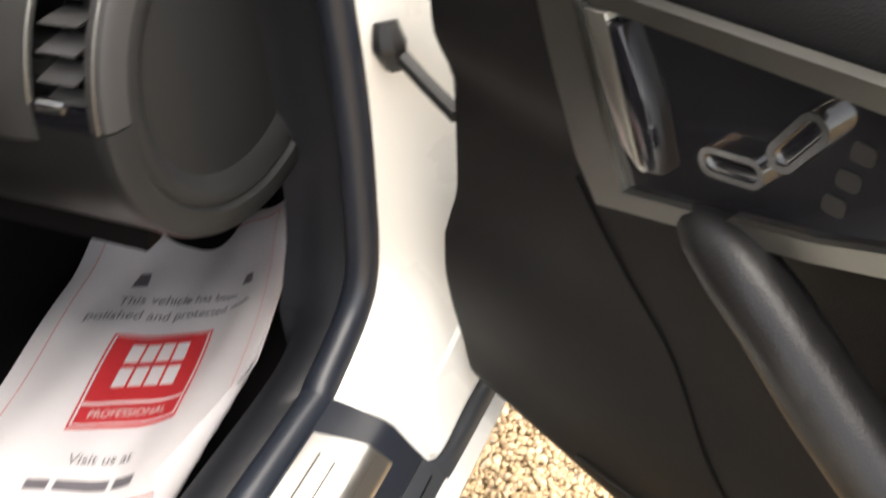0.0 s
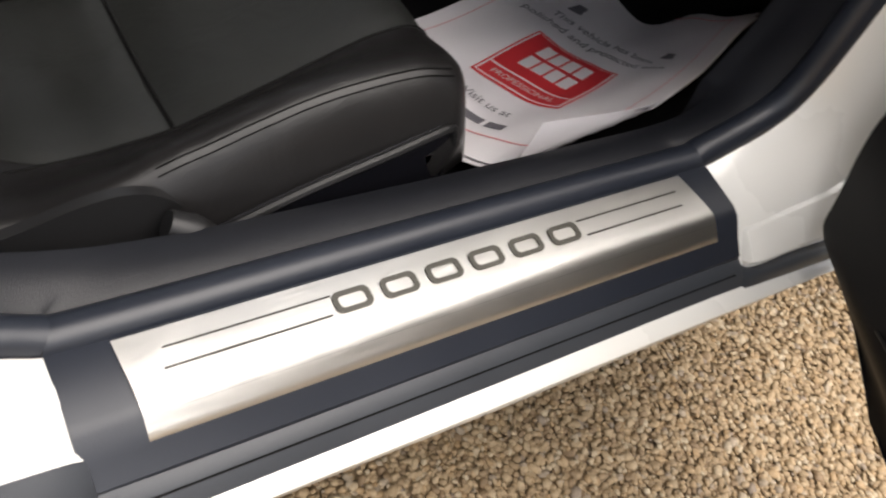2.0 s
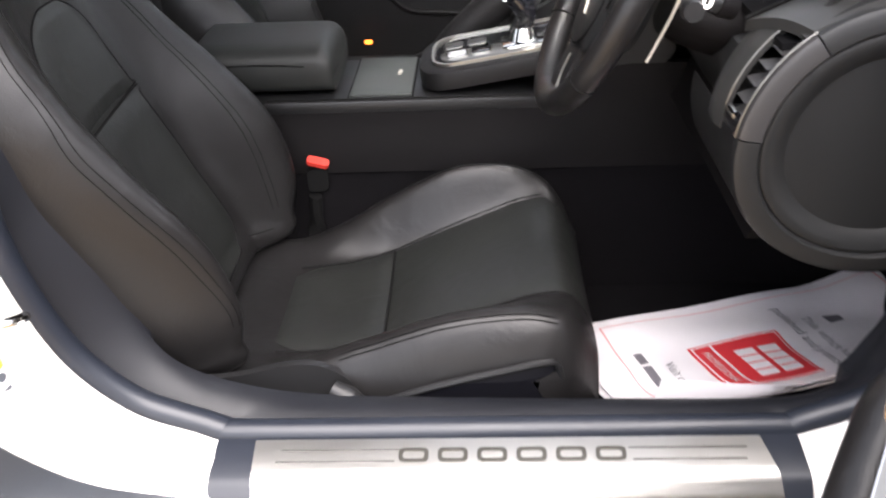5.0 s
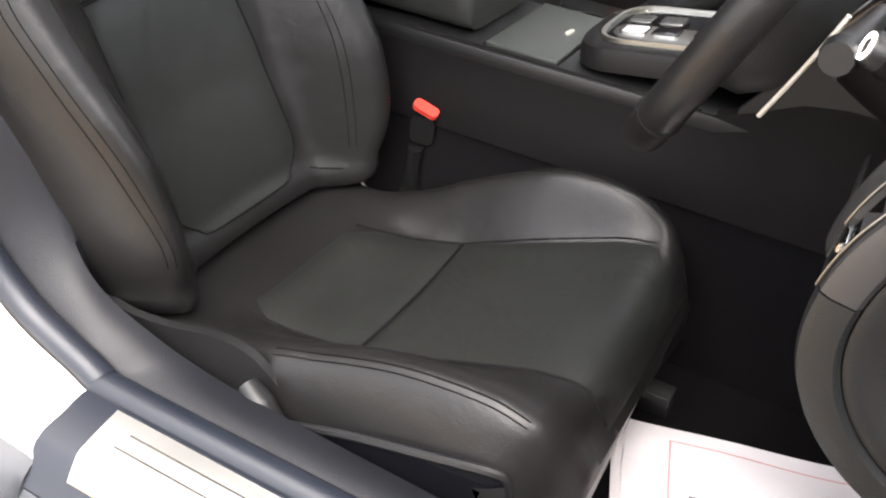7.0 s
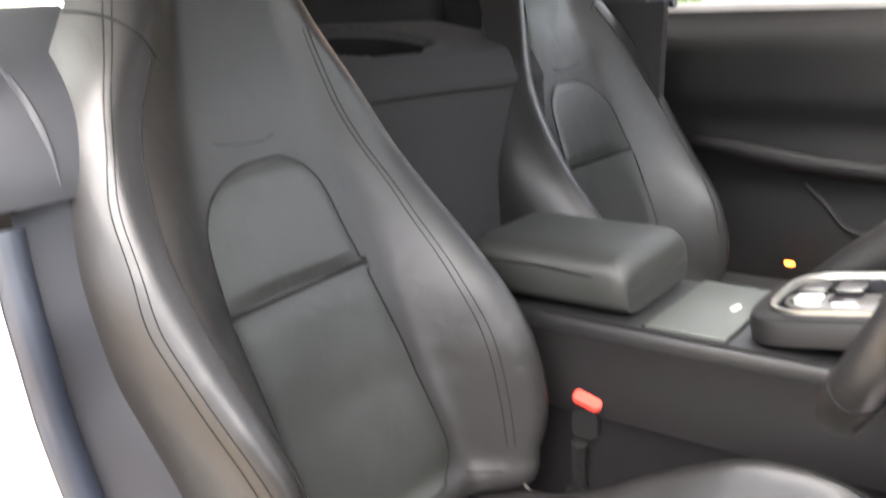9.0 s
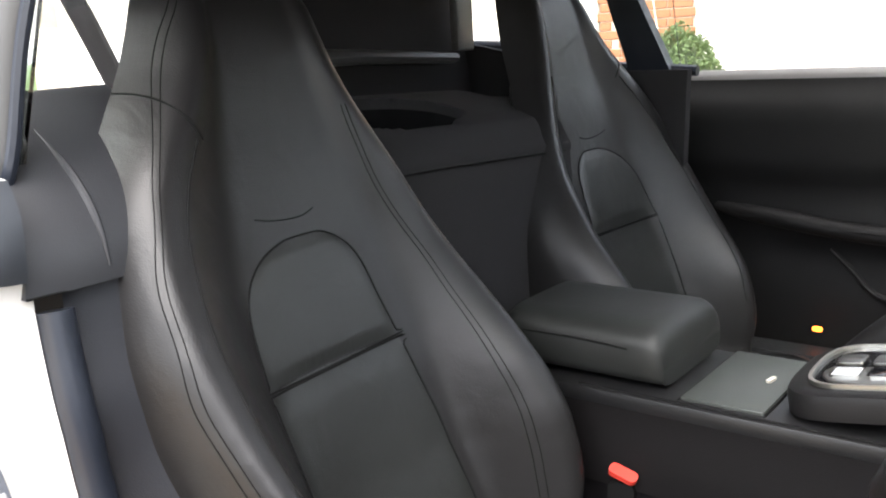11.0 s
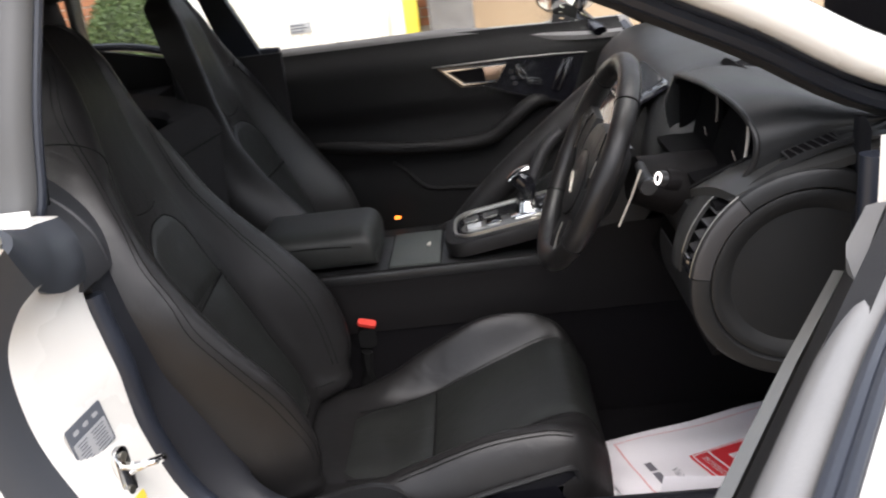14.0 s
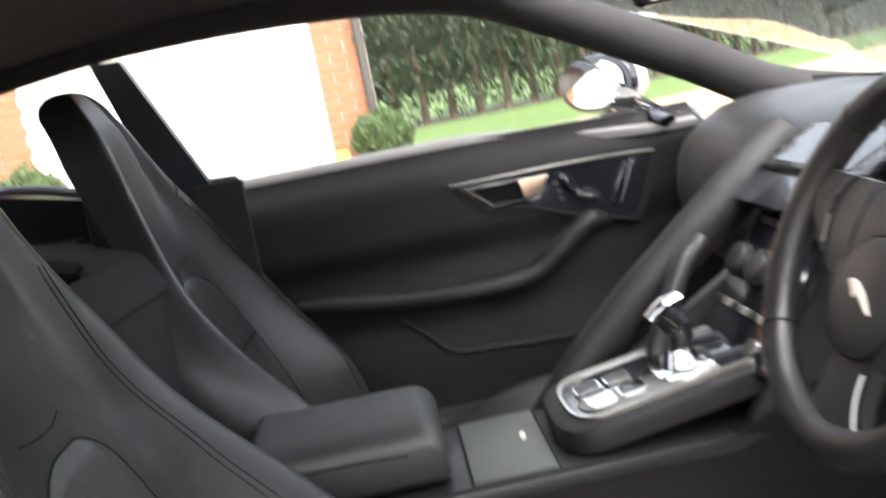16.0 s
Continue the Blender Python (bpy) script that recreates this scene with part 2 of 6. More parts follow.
LIT_BUTTON = glow_material("lit_button", (1.0, 0.95, 0.9), 0.8)

# ---- shape helpers ----
def mesh_of(name, verts, faces, sharp=40.0):
    me = bpy.data.meshes.new(name)
    me.from_pydata([tuple(v) for v in verts], [], [tuple(f) for f in faces])
    me.polygons.foreach_set("use_smooth", [True] * len(me.polygons))
    me.update()
    bm = bmesh.new()
    bm.from_mesh(me)
    bmesh.ops.recalc_face_normals(bm, faces=bm.faces)
    bm.to_mesh(me)
    bm.free()
    me.set_sharp_from_angle(angle=radians(sharp))
    return me


def part(name, geo, material, parent=None, label="", m=None, sharp=40.0):
    """One mesh object from a bmesh, a mesh or (verts, faces), under a thing or a part."""
    if isinstance(geo, tuple):
        me = mesh_of(name, geo[0], geo[1], sharp)
    elif isinstance(geo, bmesh.types.BMesh):
        me = bpy.data.meshes.new(name)
        bmesh.ops.recalc_face_normals(geo, faces=geo.faces)
        geo.to_mesh(me)
        geo.free()
        me.polygons.foreach_set("use_smooth", [True] * len(me.polygons))
        me.set_sharp_from_angle(angle=radians(sharp))
    else:
        me = geo
    if m is not None:
        me.transform(m)
        if m.determinant() < 0:
            me.flip_normals()
    me.materials.clear()
    me.materials.append(material)
    ob = new(name, me)
    if parent:
        ob.parent = parent
    if label:
        tagged(ob, label)
    return ob


def thing(name, label, category, group="", kind="", at=(0, 0, 0)):
    ob = new(name)
    ob.empty_display_size = 0.05
    ob.location = at
    return tagged(ob, label, category, group, kind)


def spline(points, count, closed=False):
    """Catmull-Rom points along a path of any dimension, even in arc length."""
    p = [np.array(q, float) for q in points]
    k = len(p)
    out = []
    segs = k if closed else k - 1
    for i in range(segs):
        a, b, c, d = (p[(i + j) % k] if closed else p[min(max(i + j, 0), k - 1)] for j in (-1, 0, 1, 2))
        for s in np.linspace(0, 1, 24, endpoint=False):
            out.append(0.5 * (2 * b + (c - a) * s + (2 * a - 5 * b + 4 * c - d) * s * s + (3 * b - a - 3 * c + d) * s**3))
    out.append(p[0] if closed else p[-1])
    out = np.array(out)
    run = np.r_[0, np.cumsum(np.linalg.norm(np.diff(out, axis=0), axis=1))]
    want = np.linspace(0, run[-1], count, endpoint=not closed)
    return np.stack([np.interp(want, run, out[:, j]) for j in range(out.shape[1])], 1)


def even(points, count):
    """The same path with the given rows in equal shares of the parameter, for rows that must pair up."""
    p = np.array(points, float)
    s = np.linspace(0, len(p) - 1, count)
    out = []
    for u in s:
        i = min(int(u), len(p) - 2)
        t = u - i
        a, b, c, d = p[max(i - 1, 0)], p[i], p[i + 1], p[min(i + 2, len(p) - 1)]
        out.append(0.5 * (2 * b + (c - a) * t + (2 * a - 5 * b + 4 * c - d) * t * t + (3 * b - a - 3 * c + d) * t**3))
    return np.array(out)


def loft(rings, closed=True, caps=True):
    """A skin over rings of equal count."""
    n = len(rings[0])
    verts = [tuple(v) for r in rings for v in r]
    faces = []
    for i in range(len(rings) - 1):
        for j in range(n if closed else n - 1):
            k = (j + 1) % n
            faces.append((i * n + j, i * n + k, (i + 1) * n + k, (i + 1) * n + j))
    if caps and closed:
        for i in (0, len(rings) - 1):
            c = len(verts)
            verts.append(tuple(np.mean(np.array(rings[i]), 0)))
            faces += [(i * n + j, i * n + (j + 1) % n, c) for j in range(n)]
    return verts, faces


def sheet(rows, thick, down=(0, 0, -1)):
    """A curved panel of that thickness, from rows of points."""
    rows = np.array(rows, float)
    off = np.array(down, float) * thick
    r, c = rows.shape[:2]
    verts = [tuple(v) for v in rows.reshape(-1, 3)] + [tuple(v + off) for v in rows.reshape(-1, 3)]
    n = r * c
    faces = []
    for i in range(r - 1):
        for j in range(c - 1):
            q = (i * c + j, i * c + j + 1, (i + 1) * c + j + 1, (i + 1) * c + j)
            faces += [q, tuple(n + k for k in reversed(q))]
    rim = [j for j in range(c)] + [i * c + c - 1 for i in range(1, r)] + [(r - 1) * c + j for j in range(c - 2, -1, -1)] + [i * c for i in range(r - 2, 0, -1)]
    faces += [(a, b, n + b, n + a) for a, b in zip(rim, rim[1:] + rim[:1])]
    return verts, faces


def tube(points, radius, sides=10, count=None, closed=False, flat=1.0, up=(0, 0, 1)):
    """A round or flattened bar along a smooth path. radius may be a list along the path."""
    p = spline(points, count or max(8, 6 * len(points)), closed)
    n = len(p)
    rad = np.interp(np.linspace(0, 1, n), np.linspace(0, 1, len(radius)), radius) if isinstance(radius, (list, tuple)) else np.full(n, radius)
    rings = []
    last = None
    for i in range(n):
        t = p[(i + 1) % n] - p[i - 1] if closed else p[min(i + 1, n - 1)] - p[max(i - 1, 0)]
        t = t / (np.linalg.norm(t) + 1e-9)
        s = np.cross(t, up)
        if not closed and flat == 1.0:
            if last is None and np.linalg.norm(s) < .2:
                s = np.cross(t, (1, .2, .1))
            s = s if last is None else last - t * float(np.dot(last, t))
            last = s / (np.linalg.norm(s) + 1e-9)
        s = s / (np.linalg.norm(s) + 1e-9)
        u = np.cross(s, t)
        rings.append([p[i] + rad[i] * (math.cos(a) * s + flat * math.sin(a) * u) for a in np.linspace(0, 2 * math.pi, sides, endpoint=False)])
    if closed:
        v, f = loft(rings + [rings[0]], True, False)
        return v, f
    return loft(rings)


def box(x0, x1, y0, y1, z0, z1, bevel=0.004, segments=2):
    bm = bmesh.new()
    bmesh.ops.create_cube(bm, size=1)
    for v in bm.verts:
        v.co = ((x0 + x1) / 2 + v.co.x * (x1 - x0), (y0 + y1) / 2 + v.co.y * (y1 - y0), (z0 + z1) / 2 + v.co.z * (z1 - z0))
    if bevel:
        bmesh.ops.bevel(bm, geom=bm.edges[:], offset=bevel, segments=segments, profile=0.5, affect="EDGES")
    return bm


def prism(outline, depth, m, bevel=0.0, hole=None):
    """A flat plate from an outline in its own x, y, raised by depth along its z, with an optional hole of equal count, laid by m."""
    bm = bmesh.new()
    if hole:
        n = len(outline)
        rows = []
        for z in (0, depth):
            rows.append([bm.verts.new((*p, z)) for p in outline])
            rows.append([bm.verts.new((*p, z)) for p in hole])
        lo, li, ho, hi = rows
        for j in range(n):
            k = (j + 1) % n
            bm.faces.new((lo[j], li[j], li[k], lo[k]))
            bm.faces.new((ho[j], ho[k], hi[k], hi[j]))
            bm.faces.new((lo[j], lo[k], ho[k], ho[j]))
            bm.faces.new((li[j], hi[j], hi[k], li[k]))
    else:
        f = bm.faces.new([bm.verts.new((*p, 0)) for p in outline])
        r = bmesh.ops.extrude_face_region(bm, geom=[f])
        bmesh.ops.translate(bm, verts=[v for v in r["geom"] if isinstance(v, bmesh.types.BMVert)], vec=(0, 0, depth))
    if bevel:
        top = [e for e in bm.edges if all(abs(v.co.z - depth) < 1e-6 for v in e.verts) and len(e.link_faces) == 2]
        top = [e for e in top if e.calc_face_angle(0) > 0.6]
        bmesh.ops.bevel(bm, geom=top, offset=bevel, segments=2, profile=0.5, affect="EDGES")
    bm.transform(m)
    return bm


def rounded(w, h, r, n=5):
    """A rounded rectangle about the origin."""
    pts = []
    for cx, cy, a in ((w / 2 - r, h / 2 - r, 0), (-w / 2 + r, h / 2 - r, 90), (-w / 2 + r, -h / 2 + r, 180), (w / 2 - r, -h / 2 + r, 270)):
        pts += [(cx + r * math.cos(radians(a + 90 * k / (n - 1))), cy + r * math.sin(radians(a + 90 * k / (n - 1)))) for k in range(n)]
    return pts


def disc(r, n=28):
    return [(r * math.cos(2 * math.pi * k / n), r * math.sin(2 * math.pi * k / n)) for k in range(n)]


def facing(at, normal, up=(0, 0, 1)):
    """A frame at a place whose z is the normal and whose y is near up."""
    z = Vector(normal).normalized()
    x = Vector(up).cross(z).normalized()
    y = z.cross(x)
    return Matrix((( x.x, y.x, z.x, at[0]), (x.y, y.y, z.y, at[1]), (x.z, y.z, z.z, at[2]), (0, 0, 0, 1)))


def smooth(a, b, x):
    t = np.clip((x - a) / (b - a), 0, 1)
    return t * t * (3 - 2 * t)


def table(xs, ys, x):
    return float(np.interp(x, xs, ys))


def soft(xs, ys, x, reach=.03):
    """A table rounded off at its corners."""
    return sum(table(xs, ys, x + k * reach / 4) for k in range(-4, 5)) / 9



MID = 0.695                     # the car's middle, across

# ---- ground ----
n_g = 40
gx = np.r_[-400, -100, -30, np.linspace(-10, 12, n_g), 40, 120, 400]
gy = np.r_[-400, -100, -20, np.linspace(-8, 14, n_g), 40, 120, 400]
ground = part("ground", loft([[(x, y, -0.005 + (0.05 * math.sin(x * 0.05) if y > 30 else 0)) for x in gx] for y in gy], False), GROUND)
tagged(ground, "tan gravel drive running out to mown lawn", "ground", kind="structure")

# ---- car body ----
car = thing("car", "white two-seat coupe with black interior on gravel", "car", at=(0, 0, 0))
IN = [(0.126, 0.0, 0.8), (0.122, 0.0, 0.76), (0.133, -0.003, 0.7), (0.141, -0.003, 0.654), (0.147, 0.003, 0.566), (0.18, 0.010, 0.455), (0.24, 0.012, 0.383), (0.312, 0.0085, 0.353), (0.338, 0.006, 0.344), (0.37, 0.004, 0.3405), (0.96, 0.004, 0.3405), (0.986, 0.005, 0.344), (1.062, 0.004, 0.377), (1.092, 0.001, 0.42), (1.102, -0.002, 0.5), (1.107, -0.004, 0.6), (1.105, -0.004, 0.72), (1.107, -0.003, 0.86)]
EDGE = [(0.135, -0.13, 0.83), (0.112, -0.14, 0.806), (0.086, -0.14, 0.756), (0.083, -0.14, 0.69), (0.096, -0.14, 0.619), (0.132, -0.135, 0.523), (0.165, -0.12, 0.452), (0.225, -0.082, 0.362), (0.337, -0.066, 0.322), (0.365, -0.066, 0.302), (0.962, -0.066, 0.302), (0.984, -0.068, 0.294), (0.998, -0.090, 0.286), (1.07, -0.0905, 0.285), (1.155, -0.091, 0.285), (1.192, -0.092, 0.315), (1.2, -0.085, 0.45), (1.2, -0.08, 0.58), (1.2, -0.075, 0.72), (1.2, -0.07, 0.86)]
BAND = [(0.142, -0.18, 0.895), (0.095, -0.18, 0.845), (0.066, -0.18, 0.805), (0.045, -0.18, 0.735), (0.04, -0.18, 0.662), (0.069, -0.178, 0.554), (0.125, -0.155, 0.445), (0.19, -0.138, 0.372), (0.335, -0.104, 0.276), (0.37, -0.104, 0.274), (0.96, -0.103, 0.276), (1, -0.106, 0.273), (1.18, -0.11, 0.272), (1.26, -0.11, 0.29), (1.27, -0.1, 0.45), (1.27, -0.09, 0.58), (1.27, -0.085, 0.72), (1.27, -0.08, 0.86)]
LIP = [(.105, -.205, .91), (.05, -.21, .86), (.01, -.215, .81), (-.02, -.22, .73), (-.03, -.22, .65), (.01, -.215, .53), (.075, -.185, .41), (.15, -.165, .33), (.30, -.119, .262),
       (.70, -.120, .260), (.95, -.119, .260), (1.08, -.119, .26), (1.20, -.120, .262), (1.30, -.125, .275), (1.30, -.12, .45), (1.30, -.115, .58), (1.30, -.11, .72), (1.30, -.10, .86)]
INNER = [(0.116, 0.1, 0.8), (0.13, 0.1, 0.76), (0.155, 0.102, 0.7), (0.178, 0.105, 0.64), (0.21, 0.1, 0.56), (0.232, 0.095, 0.468), (0.272, 0.085, 0.402), (0.35, 0.085, 0.363), (0.46, 0.083, 0.346), (0.7, 0.083, 0.337), (0.88, 0.083, 0.334), (0.98, 0.083, 0.334), (1.03, 0.083, 0.343), (1.062, 0.083, 0.366), (1.082, 0.083, 0.400), (1.098, 0.083, 0.432), (1.108, 0.083, 0.48), (1.113, 0.083, 0.56), (1.115, 0.085, 0.72), (1.118, 0.09, 0.86)]
N = 120


def halves(points):
    """The outline at even steps before and after the middle of the sill."""
    k = next(i for i in range(len(points) - 1) if points[i][0] <= .66 < points[i + 1][0])
    a, b = np.array(points[k]), np.array(points[k + 1])
    mid = tuple(a + (b - a) * (.66 - a[0]) / (b[0] - a[0]))
    return np.concatenate([even(list(points[:k + 1]) + [mid], N // 2), even([mid] + list(points[k + 1:]), N // 2 + 1)[1:]])


r_in, r_edge, r_band, r_lip, r_inner = (halves(p) for p in (IN, EDGE, BAND, LIP, INNER))


def strip(a, b, rows=6, bulge=(0, 0, 0)):
    return [a * (1 - s) + b * s + np.array(bulge) * math.sin(math.pi * s) for s in np.linspace(0, 1, rows)]


part("door_aperture", loft(strip(r_in, r_edge, 8, (0, -.006, .006)), False), PAINT, car, "white painted door shut face")
part("sill_band", loft(strip(r_edge, r_band, 5, (0, -.004, .004)), False), BAND_RUBBER, car, "black rubber sill band")
low = r_lip * np.array([1, 0, 0]) + np.stack([np.zeros(N), np.where(r_lip[:, 2] < .4, -.055, r_lip[:, 1] - .01), np.where(r_lip[:, 2] < .4, .17, r_lip[:, 2])], 1)
part("sill_panel", loft(strip(r_band, r_lip, 4, (0, -.006, .002)) + strip(r_lip, low, 4)[1:], False), PAINT, car, "white outer sill panel")
part("door_seal", tube([tuple(p + np.array([0, .0175, .001])) for p in r_in[::3] if p[0] > .2 or p[2] < .762], .0165, 14, 180), RUBBER, car, "black rubber door seal")
wall = r_inner * np.array([1, 0, 1]) + np.stack([np.zeros(N), np.full(N, .105), np.zeros(N)], 1)
wall[:, 2] = np.where((r_inner[:, 0] > .25) & (r_inner[:, 0] < 1.06) & (r_inner[:, 2] < .45), .20, wall[:, 2])
part("sill_trim", loft(strip(r_in + np.array([0, .026, 0]), r_inner, 6, (0, 0, .008)) + strip(r_inner, wall, 4)[1:], False), SILL_TRIM, car, "black moulded sill trim")
flange = [i for i in range(N) if r_edge[i][0] > .992 and r_edge[i][2] < .46]
part("shut_flange", loft([[tuple(r_edge[i] * (1 - q) + r_in[i] * q + np.array([-.004, -.010, .008]) * (h_ if i not in (flange[0], flange[-1]) else .15)) for i in flange] for q, h_ in ((.02, .1), (.06, .9), (.20, 1.0), (.34, .9), (.40, .1))], False), PAINT, car, "white pressed flange")
part("sill_groove", tube([(x, -.0945, .2875) for x in np.linspace(.345, .975, 8)], .0009, 6), STITCH, car)
part("trim_joint", tube([(.343, -.066, .314), (.335, -.085, .296), (.33, -.104, .276)], .0012, 6), STITCH, car)

# step plate on its rubber pad
pad_prof = [(.012, .345), (.0, .3455), (-.046, .3375), (-.056, .332), (-.069, .314), (-.082, .300)]
part("sill_pad", sheet([[(x, y, z) for y, z in pad_prof] for x in np.linspace(.337, .985, 12)], .01), RUBBER, car, "black rubber step pad")
plate_prof = spline([(.002, .347), (-.020, .3445), (-.044, .3405), (-.051, .3375), (-.056, .332), (-.067, .3175)], 14)
plate = part("step_plate", sheet([[(x + (.012 * (-y) / .066 if x > .9 else .004 * (-y) / .066 if x < .42 else 0), y, z) for y, z in plate_prof] for x in np.linspace(.381, .943, 30)], .003), STEEL, car, "brushed steel step plate")
for x0, x1, y in ((.412, .545, -.014), (.408, .540, -.030), (.797, .925, -.014), (.800, .922, -.030)):
    z = .347 - (.002 - y) * .135
    part("groove", tube([(x0, y, z), ((x0 + x1) / 2, y, z), (x1, y, z)], .0011, 6), DARK_METAL, plate)
# the maker's word on the plate, as six plain embossed shapes
for k in range(6):
    x = .561 + k * .0432
    y, z = -.0225, .3447
    part("emblem_shape", prism(rounded(.033, .019, .006), .0012, facing((x, y, z), (0, -.135, 1), (0, 1, .135)), hole=rounded(.024, .011, .004)), DARK_METAL, plate, "dark embossed shape")

# check strap, striker, labels on the shut faces
part("check_strap", tube([(1.118, -.028, .640), (1.10, -.060, .626), (1.078, -.098, .612)], .007, 8), PLASTIC, car, "black door check strap")
part("check_boot", tube([(1.118, -.022, .664), (1.114, -.026, .645), (1.118, -.028, .626)], [.010, .015, .010], 8), PLASTIC, car)
fb = Vector((.94, -.33, .02)).normalized()
striker = part("striker_plate", prism(rounded(.026, .075, .012), .005, facing((.141, -.064, .545), fb), .001), CHROME, car, "steel door striker")
for z in (.520, .570):
    part("striker_screw", prism(disc(.006, 12), .003, facing((.146, -.066, z), fb)), DARK_METAL, striker)
part("striker_loop", tube([(.140, -.068, .556), (.170, -.074, .560), (.188, -.070, .561), (.195, -.058, .558), (.188, -.048, .552), (.168, -.050, .546), (.140, -.058, .538)], .0052, 8), CHROME, striker)
lab_m = facing((.1195, -.080, .612), fb) @ pose(0, 0, .002, 0, 0, 9)
lab = part("vin_label", prism(rounded(.066, .062, .003), .0008, lab_m), LABEL_DARK, car, "dark grey data label")
part("label_field", prism(rounded(.060, .036, .002), .0006, lab_m @ pose(0, -.0105, .0008)), LABEL_GREY, lab)
for k in range(7):
    for x, w in ((-.016, .018 - .003 * (k % 3)), (.013, .024 - .004 * (k % 2))):
        part("label_bar", prism(rounded(w, .0013, .0006), .0004, lab_m @ pose(x, .003 - .0045 * k, .0014)), LABEL_DARK, lab)
for k in range(3):
    part("label_mark", prism(rounded(.010, .006, .0025), .0004, lab_m @ pose(-.018 + .018 * k, .019, .0008)), LABEL_GREY, lab)
air_m = facing((.154, -.076, .492), fb) @ pose(0, 0, .006, 0, 0, 10)
air = part("warning_label", prism(rounded(.030, .055, .004), .0006, air_m), WHITE_PRINT, car, "white and yellow warning sticker")
part("yellow_band", prism(rounded(.030, .016, .004), .0004, air_m @ pose(0, .020, .0006)), YELLOW, air)
for k in (-1, 1):
    part("picture_mark", prism(disc(.005, 12), .0004, air_m @ pose(.007 * k, .003, .0006)), LABEL_DARK, air)
part("print_bar", prism(rounded(.022, .004, .001), .0004, air_m @ pose(0, -.013, .0006)), LABEL_DARK, air)

# floor, tunnel sides, bulkheads
part("carpet_floor", sheet([[(x, y, .205 + .30 * smooth(1.22, 1.55, x)) for x in np.linspace(-.1, 1.6, 30)] for y in np.linspace(.10, 1.29, 8)], .02), CARPET, car, "black carpet floor")
part("front_bulkhead", box(1.52, 1.56, .05, 1.34, .2, .9), CARPET, car)
part("rear_bulkhead", sheet([[(-.14 - .10 * (z - .2), y, z) for z in np.linspace(.18, .84, 8)] for y in np.linspace(.06, 1.33, 8)], .02, (-1, 0, 0)), LINING, car, "dark trimmed rear bulkhead")
part("luggage_shelf", sheet([[(x, y, .84 + .02 * smooth(-.3, -.9, x)) for x in np.linspace(-.13, -1.25, 10)] for y in np.linspace(.05, 1.34, 8)], .03), LINING, car, "dark luggage shelf")
part("shelf_bar", box(-.62, -.56, .16, 1.23, .86, .915, .01), GREY_TRIM, car, "grey shelf edge")

# rear panel between the seats with its open tray
edge_x = lambda y: .058 + .055 * (y - .60)
sag = lambda y: .045 * (y - .64) + .004 * ((y - .70) / .16) ** 2 * (y < .70)
panel = part("tunnel_panel", sheet([[(edge_x(y) + .06 * (.79 - z), y, z - sag(y)) for z in np.linspace(.48, .796, 14)] for y in np.linspace(.53, .97, 16)], .03, (-1, 0, 0)), LINING, car, "black trimmed panel between the seats")
part("panel_seam", tube([(edge_x(y) + .003, y, .790 - sag(y)) for y in np.linspace(.54, .95, 10)], .0018, 6), STITCH, panel)
WELL_X, WELL_Y, WELL_A, WELL_B = -.050, .665, .078, .135


def tray_z(x, y):
    """The padded top behind the seats, with a sunken oval well."""
    d = ((abs(x - WELL_X) / WELL_A) ** 2.6 + (abs(y - WELL_Y) / WELL_B) ** 2.6) ** (1 / 2.6)
    z = soft([-.22, -.16, -.06, 0, .030, .044, .054, .060], [.892, .890, .872, .860, .850, .834, .812, .792], x - edge_x(y) + .058, .012)
    return z - sag(y) - .09 * float(smooth(1.02, .90, d))


part("rear_tray", sheet([[(x, y, tray_z(x, y)) for x in np.r_[np.linspace(.060, .03, 14) + edge_x(y) - .058, np.linspace(.025, -.16, 40)]] for y in np.linspace(.50, .97, 90)], .012), LINING, car, "padded shelf with a sunken tray behind the seats")
# added near-black skin over the well, colouring in its deep shade
well = []
for q in np.linspace(.985, .02, 12):
    well.append([(WELL_X + WELL_A * q * abs(math.cos(a)) ** .77 * np.sign(math.cos(a)), WELL_Y + WELL_B * q * abs(math.sin(a)) ** .77 * np.sign(math.sin(a)), 0) for a in np.linspace(0, 2 * math.pi, 48, endpoint=False)])
part("tray_well", loft([[(x, y, tray_z(x, y) + .0025) for x, y, _ in r] for r in well], True, False), RECESS_SHADE, car, "tray well with its shade coloured near black")
part("partition", sheet([[(-.34 - .05 * u, .72 + .56 * s_, .84 + .30 * u) for s_ in np.linspace(0, 1, 8)] for u in np.linspace(0, 1, 6)], .03, (-1, 0, 0)), LINING, car, "dark rear partition")
part("cover_rail", tube([(-.312, .50, .948), (-.312, .80, .946), (-.310, 1.0, .938), (-.308, 1.17, .928)], [.030, .028, .022, .018], 12, 24, flat=.6), GREY_TRIM, car, "pale grey luggage cover rail")
part("belt_guide", box(-.325, -.305, 1.186, 1.246, .940, 1.13, .006), GREY_TRIM, car, "grey belt guide post")
part("rear_pillar", tube([(-.75, .600, 1.090), (-.75, .635, 1.010), (-.75, .675, .915)], .026, 10, flat=.8), LINING, car, "dark bar across the rear opening")

# roof rails, pillars and roof
RAIL = [(1.42, .80), (1.25, .835), (1.12, .875), (1.0, .945), (.923, .985), (.764, 1.062), (.60, 1.112), (.40, 1.138), (.15, 1.142), (-.1, 1.125), (-.4, 1.075), (-.8, .975), (-1.15, .885)]


def rail_y(x):
    return .105 + .035 * smooth(1.2, .4, x)


